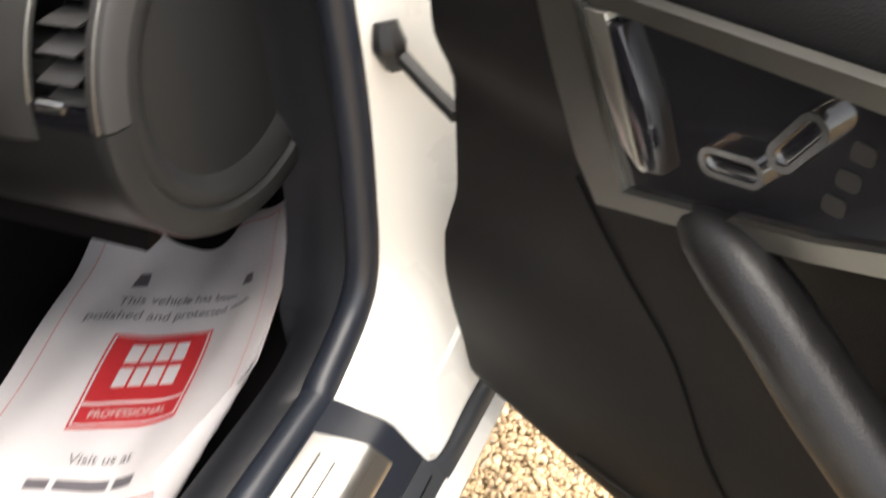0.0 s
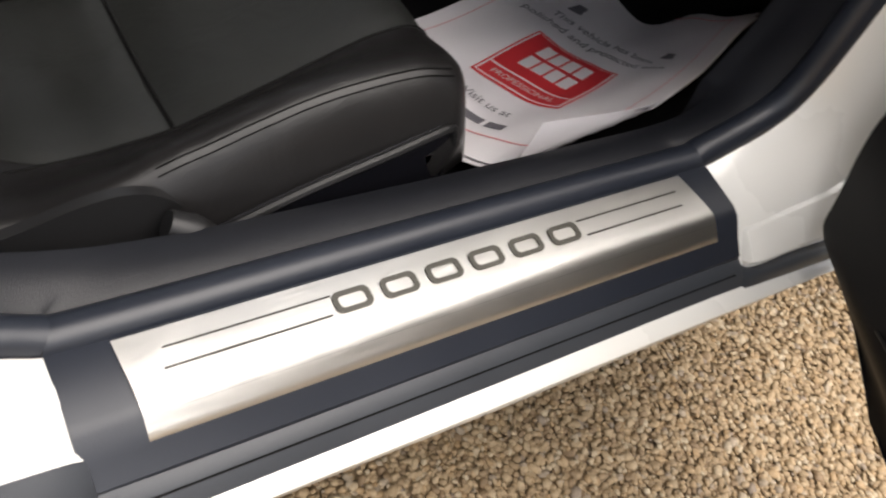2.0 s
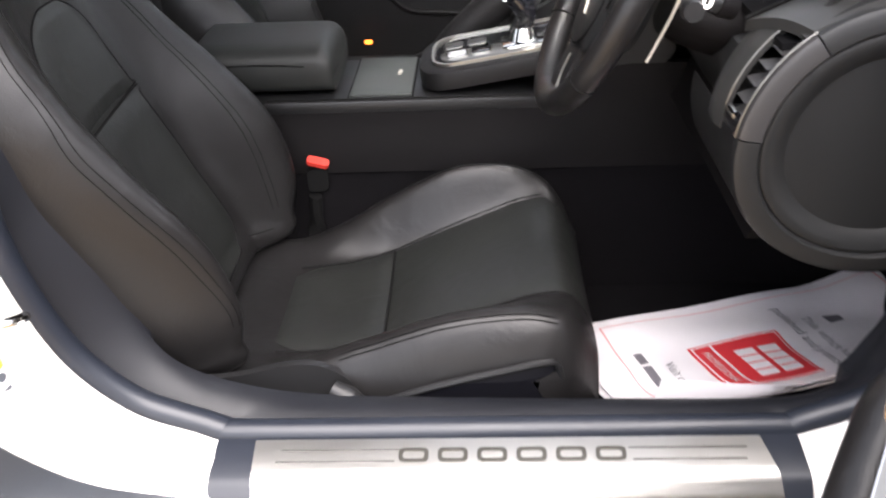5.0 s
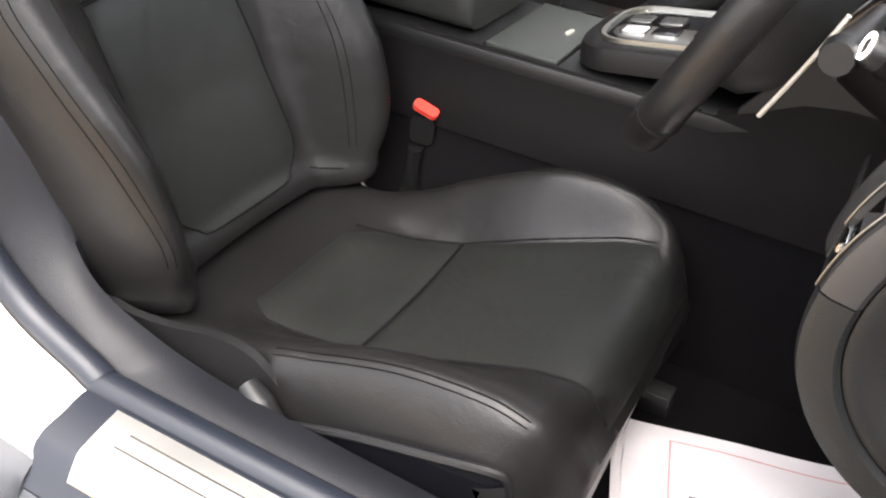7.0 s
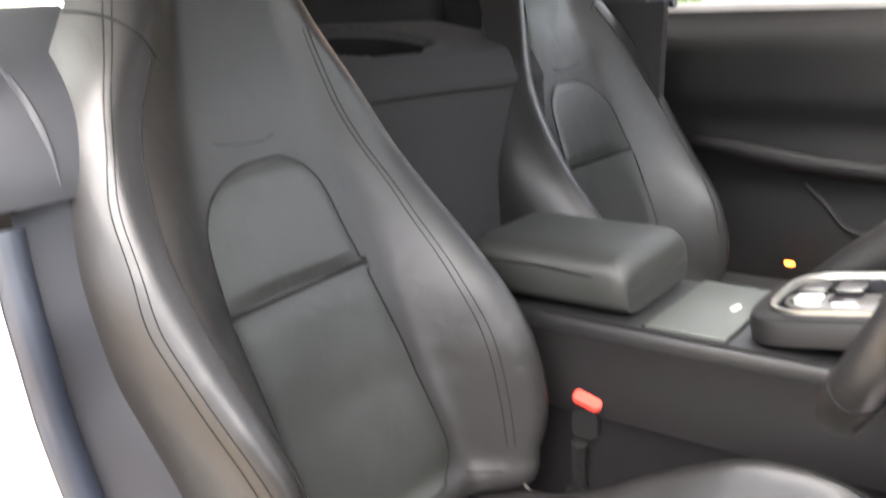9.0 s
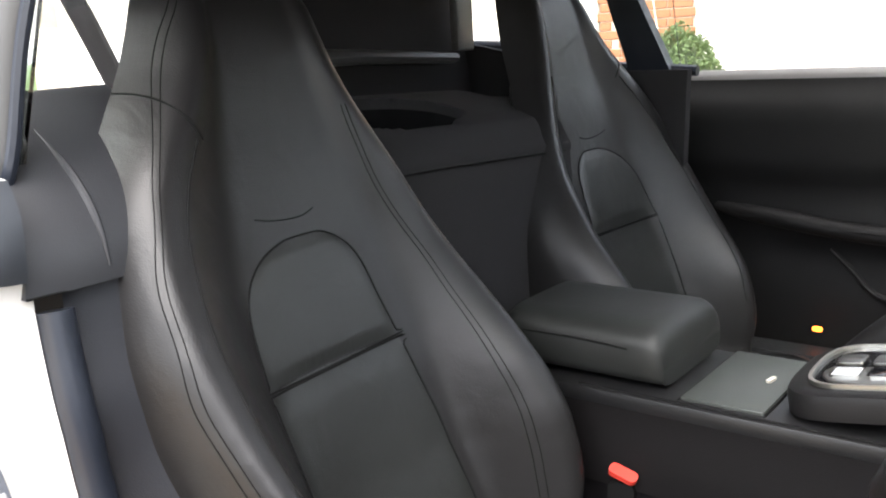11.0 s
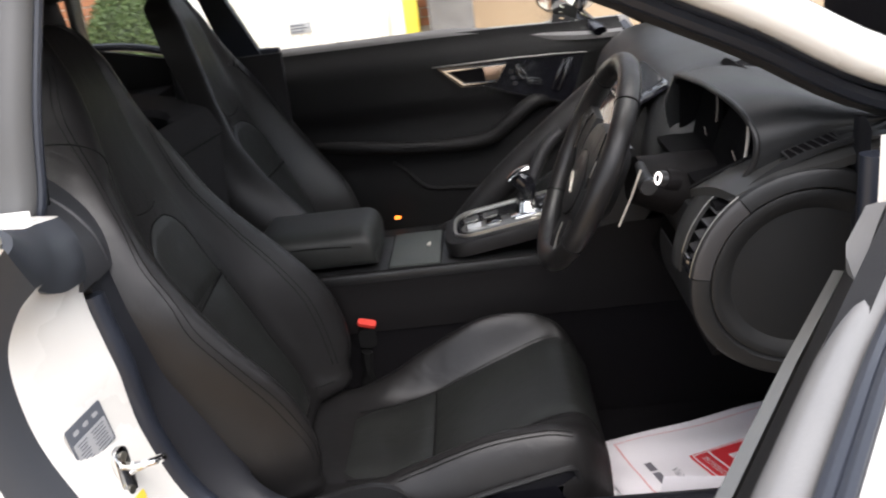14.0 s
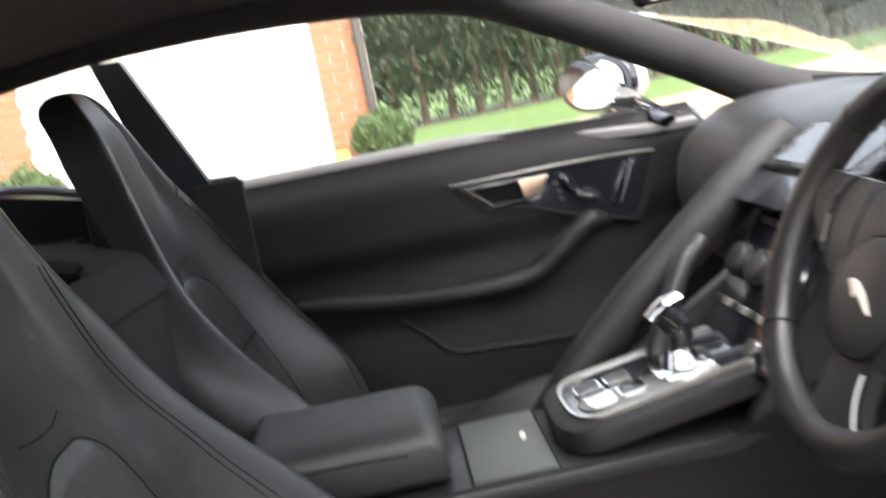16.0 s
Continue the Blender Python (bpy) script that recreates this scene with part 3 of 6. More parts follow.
for side, nm in ((0, "driver"), (1, "passenger")):
    yy = (lambda y: y) if not side else (lambda y: 2 * MID - y)
    part("pillar_trim", tube([(x, yy(rail_y(x) + .01), z + .018 - (.030 * float(smooth(.55, .85, x)) if side else 0)) for x, z in RAIL], .034 if not side else [.056] * 5 + [.050, .042] + [.034] * 6, 12, 70, flat=.75), LINING, car, "dark cloth-covered roof pillar")
    if not side:
        part("aperture_seal", tube([(x, rail_y(x) - .030, z + .046) for x, z in RAIL[:8]], [.016, .020, .024, .026, .026, .026, .024, .022], 12, 60, flat=.8), RUBBER, car, "broad black rubber aperture seal")
    part("window_seal", tube([(x, yy(rail_y(x) - .028), z + .014) for x, z in RAIL[1:-1]], .012, 8, 70), RUBBER, car)
    part("roof_rail", tube([(x, yy(rail_y(x) - .055 - (0 if side else .014)), z + (.064 - .022 * float(smooth(.6, .2, x)) if not side else .056 - .044 * float(smooth(.70, .98, x)) - .034 * float(smooth(.55, .85, x)))) for x, z in RAIL], .034 if not side else [.016] * 4 + [.018, .024] + [.034] * 7, 12, 70, flat=.8), PAINT, car, "white painted roof rail")
roof_rows = []
for x in np.linspace(.62, -1.1, 26):
    z = table([r[0] for r in RAIL[::-1]], [r[1] for r in RAIL[::-1]], x)
    roof_rows.append([(x, rail_y(x) + (2 * MID - 2 * rail_y(x)) * s, z + .03 + .045 * math.sin(math.pi * s)) for s in np.linspace(0, 1, 14)])
cut = [r for r in roof_rows if r[0][0] > -.42]
part("headlining", sheet(cut, .012), LINING, car, "dark headlining")
part("roof_panel", sheet([[(x, y, z + .04) for x, y, z in r] for r in cut], .012, (0, 0, 1)), PAINT, car, "white roof")
part("rear_glass", sheet([r[2:-2] for r in roof_rows if r[0][0] < -.36], .004), GLASS, car, "tinted rear window").visible_shadow = False
part("header", tube([(.64, rail_y(.6) + .02, 1.125), (.68, .4, 1.15), (.68, .99, 1.15), (.64, 2 * MID - rail_y(.6) - .02, 1.125)], .03, 10), LINING, car)
part("windscreen", sheet([[(.66 + .76 * s, .12 + 1.15 * u, 1.135 - .30 * s + .02 * math.sin(math.pi * u)) for s in np.linspace(0, 1, 8)] for u in np.linspace(0, 1, 8)], .005), GLASS, car, "curved windscreen glass").visible_shadow = False
part("bonnet", sheet([[(1.42 + 1.2 * s, -.08 + 1.55 * u, .765 + .03 * math.sin(math.pi * u) - .06 * s - .14 * s * s) for s in np.linspace(0, 1, 8)] for u in np.linspace(0, 1, 10)], .02), PAINT, car, "white bonnet")
part("wing", sheet([[(1.27 + 1.3 * s, -.075 - .04 * math.sin(math.pi * u), .26 + .49 * u - .06 * s * u) for s in np.linspace(0, 1, 6)] for u in np.linspace(0, 1, 8)], .02, (0, 1, 0)), PAINT, car, "white front wing")

part("wing", sheet([[(1.27 + 1.3 * s, 2 * MID + .075 + .04 * math.sin(math.pi * u), .26 + .49 * u - .06 * s * u) for s in np.linspace(0, 1, 6)] for u in np.linspace(0, 1, 8)], .02, (0, -1, 0)), PAINT, car, "white front wing")
part("nose", sheet([[(2.57 + .28 * math.sin(math.pi * u) ** .6 * (.5 + .5 * math.sin(math.pi * q)), -.075 + (2 * MID + .15) * u, .22 + .36 * q) for u in np.linspace(0, 1, 16)] for q in np.linspace(0, 1, 8)], .02, (-1, 0, 0)), PAINT, car, "white front bumper")
part("tail", sheet([[(-1.40 - .20 * math.sin(math.pi * u) ** .6 * (.5 + .5 * math.sin(math.pi * q)), -.15 + (2 * MID + .30) * u, .24 + .64 * q) for u in np.linspace(0, 1, 16)] for q in np.linspace(0, 1, 8)], .02, (1, 0, 0)), PAINT, car, "white rear end")
part("tail_deck", sheet([[(-1.12 - .36 * q, -.06 + (2 * MID + .12) * u, .875 + .03 * math.sin(math.pi * u) - .02 * q) for u in np.linspace(0, 1, 12)] for q in np.linspace(0, 1, 5)], .02), PAINT, car, "white boot lid")
for x, y, k in ((1.93, .05, 1), (1.93, 2 * MID - .05, -1), (-.80, .02, 1), (-.80, 2 * MID - .02, -1)):
    tyre = part("tyre", tube([(x + .255 * math.cos(a), y + k * .04, .335 + .255 * math.sin(a)) for a in np.linspace(0, 2 * math.pi, 24, endpoint=False)], .082, 12, 60, True, up=(0, 1, 0)), TYRE, car, "black road tyre")
    part("rim", prism(disc(.20, 28), .05, facing((x, y - k * .02, .335), (0, -k, 0)), .01), SATIN_GREY, tyre)

# rear quarters: panel, window, seal post
for side in (0, 1):
    yy = (lambda y: y) if not side else (lambda y: 2 * MID - y)
    top = [(x, table([r[0] for r in RAIL[::-1]], [r[1] for r in RAIL[::-1]], x)) for x in np.linspace(.10, -.85, 20)]
    ledge = lambda x: .885 + (.075 * float(smooth(.02, -.45, x)) if side else 0)
    part("quarter_window", sheet([[(x, yy(.02 + .07 * s), ledge(x) + (max(z, ledge(x) + .01) - ledge(x)) * s) for x, z in top] for s in np.linspace(0, 1, 5)], .004, (0, 1 - 2 * side, 0)), GLASS if side else TINT_GLASS, car, "tinted quarter window").visible_shadow = False
    part("quarter_trim", sheet([[(x, yy(.085 + .02 * math.sin(math.pi * s)), .40 + (ledge(x) - .40) * s) for x in np.linspace(.15 if side else .07, -1.2, 24)] for s in np.linspace(0, 1, 8)], .02, (0, 1 - 2 * side, 0)), LINING, car, "black quarter trim panel")
    part("quarter_panel", sheet([[(x, yy(-.155 - .03 * math.sin(math.pi * s) + .13 * smooth(.8, 1, s)), .26 + (.62 if side else .638) * s) for x in np.linspace(.0 if side else -.03, -1.4, 14)] for s in np.linspace(0, 1, 10)], .02, (0, 1 - 2 * side, 0)), PAINT, car, "white rear wing")
    part("belt_seal", tube([(.13 if side else .08, yy(.01), .878), (-.1, yy(.011), ledge(-.1)), (-.3, yy(.013), ledge(-.3)), (-.7, yy(.02), ledge(-.7))], .011, 8), RUBBER, car)
    if not side:
        post = [((.080, .004, .862), (.040, -.006, .868)), ((.092, .012, .90), (.046, .000, .905)), ((.105, .031, 1.0), (.058, .016, 1.005)), ((.128, .070, 1.135), (.078, .056, 1.140))]
        post = [np.array(even([p[k] for p in post], 16)) for k in (0, 1)]
        part("window_post", sheet([post[0] * (1 - q) + post[1] * q + np.array([.006, -.010, 0]) * math.sin(math.pi * q) for q in np.linspace(0, 1, 7)], .014, (0, 1, 0)), GREY_TRIM, car, "grey satin window post")
        part("post_seal", tube([tuple(p + np.array([.004, .006, 0])) for p in post[0]], .006, 8, 20), RUBBER, car)
    else:
        part("window_post", sheet([[(.086 - .104 * u - (.090 - .040 * u) * q, 1.362 - .045 * u, .868 + .262 * u) for q in np.linspace(0, 1, 4)] for u in np.linspace(0, 1, 8)], .03, (0, 1, 0)), RUBBER, car, "dark window post")
corner = [[(.134, -.008, .792), (.134, -.03, .794), (.131, -.07, .800), (.130, -.12, .826), (.138, -.17, .885)], [(.139, -.008, .818), (.140, -.03, .818), (.134, -.07, .830), (.138, -.115, .846), (.138, -.155, .890)],
          [(.136, -.006, .850), (.135, -.025, .852), (.129, -.06, .860), (.132, -.10, .868), (.128, -.135, .895)], [(.120, -.004, .876), (.120, -.02, .878), (.114, -.05, .882), (.116, -.085, .888), (.110, -.12, .900)]]
corner = np.array([even(r, 24) for r in corner])
corner = np.stack([even(corner[:, k], 14) for k in range(24)], 1)
part("corner_rubber", sheet(corner, .012, (-1, 0, 0)), BAND_RUBBER, car, "rubber corner piece below the window post, sky sheen in its colour")
part("corner_cap", sheet([[(x - .16 * q, y + .02 * q, z + .006 * math.sin(math.pi * q) - .006 * q) for x, y, z in corner[-1]] for q in np.linspace(0, 1, 8)], .006, (0, 0, -1)), PAINT, car)
shade_x = lambda u, q: .129 - .022 * q ** 2 - .15 * u ** 2.4 + .006 * math.sin(math.pi * q) * (1 - u)
part("pillar_trim_upper", sheet([[(shade_x(u, q), -.010 + .21 * q + .030 * u * (1 - q), .776 + .165 * u) for q in np.linspace(0, 1, 20)] for u in np.linspace(0, 1, 20)], .02, (-1, 0, 0)), SHOULDER, car, "grey upper pillar trim")
part("trim_fold", tube([(shade_x(u, .38) + .001, -.010 + .21 * .38 + .030 * u * .62 - .02 * u, .776 + .165 * u) for u in (.08, .3, .55, .8)], [.001, .004, .004, .001], 8, 24), SHOULDER, car)
part("corner_fill", sheet([[(x, -.150 + .142 * u - .012 * math.sin(math.pi * u), .826 + .062 * u + .006 * math.sin(math.pi * u)) for x in np.linspace(.088 - .02 * (1 - u), -.07, 8)] for u in np.linspace(0, 1, 8)], .01), PAINT, car)
part("pillar_joint", tube([(.131 - .022 * q ** 2, -.010 + .21 * q, .777 - .003 * q) for q in np.linspace(0, 1, 8)], .0012, 6), STITCH, car)

# floor lamp in the far sill
lamp = part("courtesy_lamp", prism(rounded(.018, .010, .0045), .006, facing((.376, 1.366, .390), (0, -1, .3))), AMBER, car, "lit amber courtesy lamp")
part("far_sill_trim", sheet([[(x, 1.255 + .10 * s, .205 + .155 * smooth(0, .45, s)) for x in np.linspace(.0, 1.2, 10)] for s in np.linspace(0, 1, 8)], .02), TRIM, car, "black far sill trim")

# ---- seats ----
SPINE_Z = [.30, .36, .50, .62, .77, .90, .98, 1.04, 1.075]
SPINE_X = [.315, .282, .214, .155, .083, .036, .012, -.012, -.045]


def back_x(z):
    return soft(SPINE_Z, SPINE_X, z) + .12 * max(0.0, z - .50)


def back_half(z, d=1):
    """Half the width; the side by the door, with d below nought, is broader at the shoulder."""
    if d < 0:
        return soft([.30, .38, .45, .50, .55, .62, .70, .775, .85, .90, .936, .98, 1.01, 1.04, 1.075], [.19, .222, .232, .237, .246, .258, .266, .254, .230, .196, .162, .134, .120, .106, .07], z)
    return soft([.30, .38, .45, .55, .65, .75, .85, .92, .98, 1.04, 1.075], [.19, .225, .245, .25, .24, .205, .165, .14, .128, .112, .07], z)


def back_bolster(z):
    return soft([.30, .36, .42, .50, .55, .60, .66, .75, .85, .95, 1.05], [.02, .05, .10, .125, .12, .10, .08, .058, .034, .014, 0], z)


def back_form(z, d):
    """How far the front of the backrest stands before its middle line, at a distance d from its middle."""
    w, b = back_half(z, d), back_bolster(z) * (1 if d < 0 else 1 - .4 * float(smooth(.58, .78, z)))
    inner = .115 * soft([.3, .6, .70, .86, 1.1], [1, 1, .95, .60, .4], z, .06)
    crest = ((.80 if d > 0 else .82) - .22 * float(smooth(.80, .99, z))) * w
    a = abs(d)
    inner = min(inner, crest * .9)
    if a < inner:
        return -.004 + .012 * (a / inner) ** 2 * b / .1
    if a < crest:
        return b * float(smooth(inner * .94, crest, a)) * .988 + (-.004 + .012 * b / .1) * (1 - float(smooth(inner * .94, crest, a)))
    q = (a - crest) / (w - crest)
    return b * (1 - .9 * q ** 2.4) - (.03 + .022 * float(smooth(.84, .98, z))) * q ** 2.2


def back_front(z, d):
    """The same, with the padded foot of the backrest rolling under above the cushion."""
    return back_form(z, d) + .009 * math.exp(-((z - .363) / .015) ** 2) - .042 * float(smooth(.350, .324, z))


def backrest():
    rings = []
    for z in np.linspace(.30, 1.035, 90):
        w, v, x = back_half(z), back_half(z, -1), back_x(z)
        front = [(x + back_front(z, d), d, z) for d in np.r_[np.linspace(-v, 0, 40)[:-1], np.linspace(0, w, 34)]]
        deep = .12 * table([.3, .7, .85, 1.0, 1.04, 1.075], [1, .88, .36, .12, .10, .1], z)
        back = [(x - .03 + .004 * float(smooth(.84, .98, z)) - deep * math.sin(math.pi * s) ** .5 - .01, ((w - v) / 2 + (w + v) / 2 * math.cos(math.pi * s)) * table([.3, .68, .85, 1.075], [.995, .97, .82, .80], z), z) for s in np.linspace(.03, .97, 18)]
        rings.append(front + back)
    last = np.array(rings[-1])
    mid = last.mean(0)
    for a in np.linspace(.15, 1.5, 10):  # rounded crown
        rings.append((mid + (last - mid) * np.array([math.cos(a), math.cos(a) ** .8, 1]) + np.array([-.020 * math.sin(a), 0, .046 * math.sin(a)])).tolist())
    return loft(rings)


def insert_side(z, side):
    """How far the insert reaches on either side: it leans towards the door and narrows to a round top."""
    if side < 0:
        h = soft([.36, .50, .62, .70, .74], [.112, .122, .127, .117, .108], z, .02)
    else:
        h = soft([.36, .43, .53, .62, .70], [.104, .104, .098, .085, .070], z, .02)
    if z > .69:
        h *= math.sqrt(max(.0, 1 - ((z - .69) / .0765) ** 2.6))
    if z < .425:
        h *= math.sqrt(max(.25, 1 - ((.425 - z) / .062) ** 2.6))
    return max(h, .006)


def insert_pad(z0, z1):
    rows = []
    for s in np.linspace(0, 1, 44):
        z = z0 + (z1 - z0) * s
        lo, hi = insert_side(z, -1), insert_side(z, 1)
        row = []
        for q in np.linspace(-1, 1, 31):
            d = q * (hi if q > 0 else lo)
            row.append((back_x(z) + back_front(z, d) + .0035 * (1 - abs(q) ** 8) * min(1, 9 * s, 9 * (1 - s)) + .001, d, z))
        rows.append(row)
    return sheet(rows, .005, (-1, 0, 0))


def insert_outline(z0, z1):
    zs = np.linspace(z0, z1, 30)
    path = [(z, insert_side(z, 1) + .0015) for z in zs] + [(z, -insert_side(z, -1) - .0015) for z in zs[::-1]]
    return [(back_x(z) + back_front(z, d) + .0008, d, z) for z, d in path]


def seam_on_back(zs, ds, lift=.0015):
    return [(back_x(z) + back_front(z, d) + lift, d, z) for z, d in zip(zs, ds)]


CUSH_X = [.26, .32, .36, .43, .505, .60, .70, .745, .772, .785]
CUSH_Z = [.34, .325, .317, .318, .327, .358, .392, .398, .375, .33]


def insert_edge(x, d):
    """Half the width of the cushion's insert, which runs out towards the console side."""
    if d > 0:
        return soft([.30, .36, .43, .50, .58, .65, .72, .785], [.100, .108, .121, .128, .133, .142, .152, .155], x)
    return soft([.30, .36, .50, .66, .785], [.110, .112, .108, .098, .096], x)


def cush_top(x, d):
    base = soft(CUSH_X, CUSH_Z, x, .012)
    b = soft([.26, .36, .43, .50, .60, .68, .74, .785], [.0, .015, .045, .082, .098, .072, .03, .0], x) * (1.0 if d > 0 else soft([.3, .5, .6, .7, .785], [1.0, .70, .60, .56, .6], x))
    a = abs(d)
    inner, w = insert_edge(x, d), .225
    crest = max(.178, inner + .030)
    lift = min(.016 * float(smooth(.42, .62, x)), .7 * b) if d > 0 else 0.0
    if a < inner:
        return base - .004 * (1 - (a / inner) ** 2) + lift * (a / inner) ** 2
    if a < crest:
        return base + lift + (b - lift) * float(smooth(inner * .96, crest, a))
    return base + b - (.06 + .5 * b) * ((a - crest) / (w - crest)) ** 2.2


def cushion():
    rings = []
    for x in np.r_[np.linspace(.26, .74, 60), np.linspace(.75, .785, 9)]:
        w = .222 - .04 * float(smooth(.70, .79, x)) ** 2 if x > .4 else .205 + .017 * float(smooth(.26, .4, x))
        shrink = float(smooth(.765, .80, x))
        top = [(x, d * (1 - .0 * shrink), cush_top(x, d * .225 / w * .999)) for d in np.linspace(-w, w, 141)]
        bot = [(x - .02 * (x > .7), d, .245 + .02 * shrink) for d in np.linspace(w * .96, -w * .96, 12)]
        rings.append(top + bot)
    return loft(rings)


def cushion_pad(x0, x1):
    rows = []
    for s in np.linspace(0, 1, 14):
        x = x0 + (x1 - x0) * s
        k = .80 + .20 * math.sin(math.pi / 2 * min(1, s / .3)) if x0 < .4 else 1
        lo, hi = (insert_edge(x, -1) - .002) * k, (insert_edge(x, 1) - .002) * k
        sunk = lambda d: .0052 * math.exp(-((x - .425) / .036) ** 2 - ((d + .02) / .060) ** 2) + .0012 * math.sin(x * 95 + d * 40) * math.exp(-((x - .425) / .03) ** 2 - (d / .06) ** 2) if x0 < .4 else 0
        rows.append([(x, d, cush_top(x, d) - sunk(d) + .0060 * (1 - abs((2 * d + lo - hi) / (lo + hi)) ** 6) * min(1, 9 * s, 9 * (1 - s) if x1 < .6 else 1) + .001) for d in np.linspace(-lo, hi, 31)])
    return sheet(rows, .006)


def car_seat(place):
    seat = thing("bucket_seat", "black leather sports seat with fixed headrest", "car seat", "front seats", at=place)
    back = part("backrest", backrest(), LEATHER, seat, "tall bolstered leather backrest")
    part("upper_insert", insert_pad(.632, .765), LEATHER_INSERT, back, "rounded back insert")
    part("lower_insert", insert_pad(.372, .629), LEATHER_INSERT, back)
    part("piping", tube(insert_outline(.632, .765), .0012, 6, 160, True), STITCH, back, "sunken seam round the insert")
    part("piping", tube(insert_outline(.372, .629), .0012, 6, 160, True), STITCH, back)
    along = lambda zs, keys, ds: [soft(keys, ds, z, .02) for z in zs]
    zs = np.linspace(.42, 1.03, 34)
    outer = along(zs, [.42, .50, .586, .667, .768, .852, .93, 1.004, 1.04], [-.200, -.215, -.231, -.242, -.229, -.195, -.148, -.106, -.080])
    for off in (0, .0055):
        part("stitching", tube(seam_on_back(zs, [d + off for d in outer], .0003), .0006, 6, 80), STITCH, back)
    zs = np.linspace(.40, .90, 30)
    console_side = along(zs, [.40, .49, .547, .636, .716, .806, .90], [.158, .166, .168, .163, .148, .117, .096])
    for off in (0, .0055):
        part("stitching", tube(seam_on_back(zs, [d - off for d in console_side], .0003), .0006, 6, 80), STITCH, back)
    zs = np.linspace(.47, .885, 26)
    part("seam", tube(seam_on_back(zs, along(zs, [.47, .58, .646, .719, .805, .87, .885], [-.176, -.194, -.199, -.199, -.179, -.142, -.118]), .0002), .0010, 6, 60), STITCH, back)
    part("head_seam", tube(seam_on_back([.934, .932, .924, .906, .884], [-.166, -.156, -.145, -.131, -.117], .0003), .0012, 6, 30), STITCH, back, "seam under the headrest")
    part("head_seam", tube(seam_on_back([.793, .788, .785, .785, .790], [-.066, -.045, -.020, .004, .022], .0001), .0009, 6, 30), STITCH, back)
    part("lower_seam", tube(seam_on_back([.375, .372, .371], [.112, .126, .142], .0004), .0010, 6, 16), STITCH, back)
    base = part("cushion", cushion(), LEATHER, seat, "bolstered leather cushion")
    part("rear_insert", cushion_pad(.355, .503), LEATHER_INSERT, base)
    part("front_insert", cushion_pad(.507, .778), LEATHER_INSERT, base)
    for side in (-1, 1):
        xs = np.linspace(.36, .775, 30)
        part("piping", tube([(x, side * insert_edge(x, side), cush_top(x, side * insert_edge(x, side)) + .001) for x in xs], .0014, 6, 60), STITCH, base)
        for off in (0, .006):
            xs = np.linspace(.46, .73, 20)
            part("stitching", tube([(x, side * (.192 - off), cush_top(x, side * (.192 - off)) + .0004) for x in xs], .0007, 6, 50), STITCH, base)
    part("cross_seam", tube([(.505, d, cush_top(.505, d) + .0035) for d in np.linspace(-.106, .126, 12)], .0016, 6, 40), STITCH, base)
    # lower front corner seams and base
    part("base_frame", box(.30, .74, -.185, .185, .15, .262, .012), PLASTIC, seat, "black seat base")
    part("front_skirt", sheet([[(.765 - .02 * s, d, .335 - .11 * s) for d in np.linspace(-.17, .17, 10)] for s in np.linspace(0, 1, 5)], .012, (-1, 0, 0)), LEATHER, seat)
    side_rows = []
    for s in np.linspace(0, 1, 7):
        side_rows.append([(x, -.205 - .022 * math.sin(math.pi * min(1, s * 1.1)) ** .7 + (.03 * smooth(.60, .74, x)), .245 + (-.035 + (.075 + .03 * math.sin((x - .2) * 9)) * s) + .015 * smooth(.45, .72, x)) for x in np.linspace(.20, .74, 24)])
    valance = part("side_valance", sheet(side_rows, .012, (0, 1, 0)), PLASTIC, seat, "moulded black plastic side cover")
    part("switch_pod", tube([(.40, -.225, .285), (.44, -.232, .290), (.475, -.230, .287)], [.010, .015, .009], 10), PLASTIC, valance, "seat adjuster switch")
    edge = even([(.455, -.222, .296), (.52, -.226, .325), (.58, -.227, .347), (.648, -.226, .364), (.705, -.222, .375), (.728, -.216, .370), (.736, -.212, .332)], 30)
    part("valance_face", sheet([[(x, y + .004 * q, z + (.236 - z) * q) for x, y, z in edge] for q in np.linspace(0, 1, 5)], .008, (0, 1, 0)), PIANO, valance)
    part("valance_edge", tube([tuple(p) for p in edge[::3]], .0045, 8, 50), PLASTIC, valance)
    top = even([(.215, .340), (.262, .362), (.300, .358), (.345, .360), (.400, .370), (.440, .366), (.470, .346), (.490, .322)], 30)
    shield = part("hinge_shield", sheet([[(x - .012 * q, -.226 + .010 * math.cos(math.pi * q) - .010 * math.sin(9 * x), z + (.235 - z) * q) for x, z in top] for q in np.linspace(0, 1, 8)], .010, (0, 1, 0)), PLASTIC, seat, "moulded plastic cover over the seat hinge")
    part("shield_tip", tube([(.455, -.226, .345), (.478, -.232, .333), (.497, -.230, .318)], [.012, .015, .008], 10), PLASTIC, shield)
    part("seat_rail", box(.15, .80, -.15, -.12, .205, .235, .003), PLASTIC, seat)
    part("seat_rail", box(.15, .80, .12, .15, .205, .235, .003), PLASTIC, seat)
    return seat


car_seat((0, .322, 0))
passenger_seat = car_seat((-.052, 1.066, -.004))
for piece in passenger_seat.children_recursive:
    piece.data.transform(Matrix.Diagonal((1, -1, 1, 1)))
    piece.data.flip_normals()

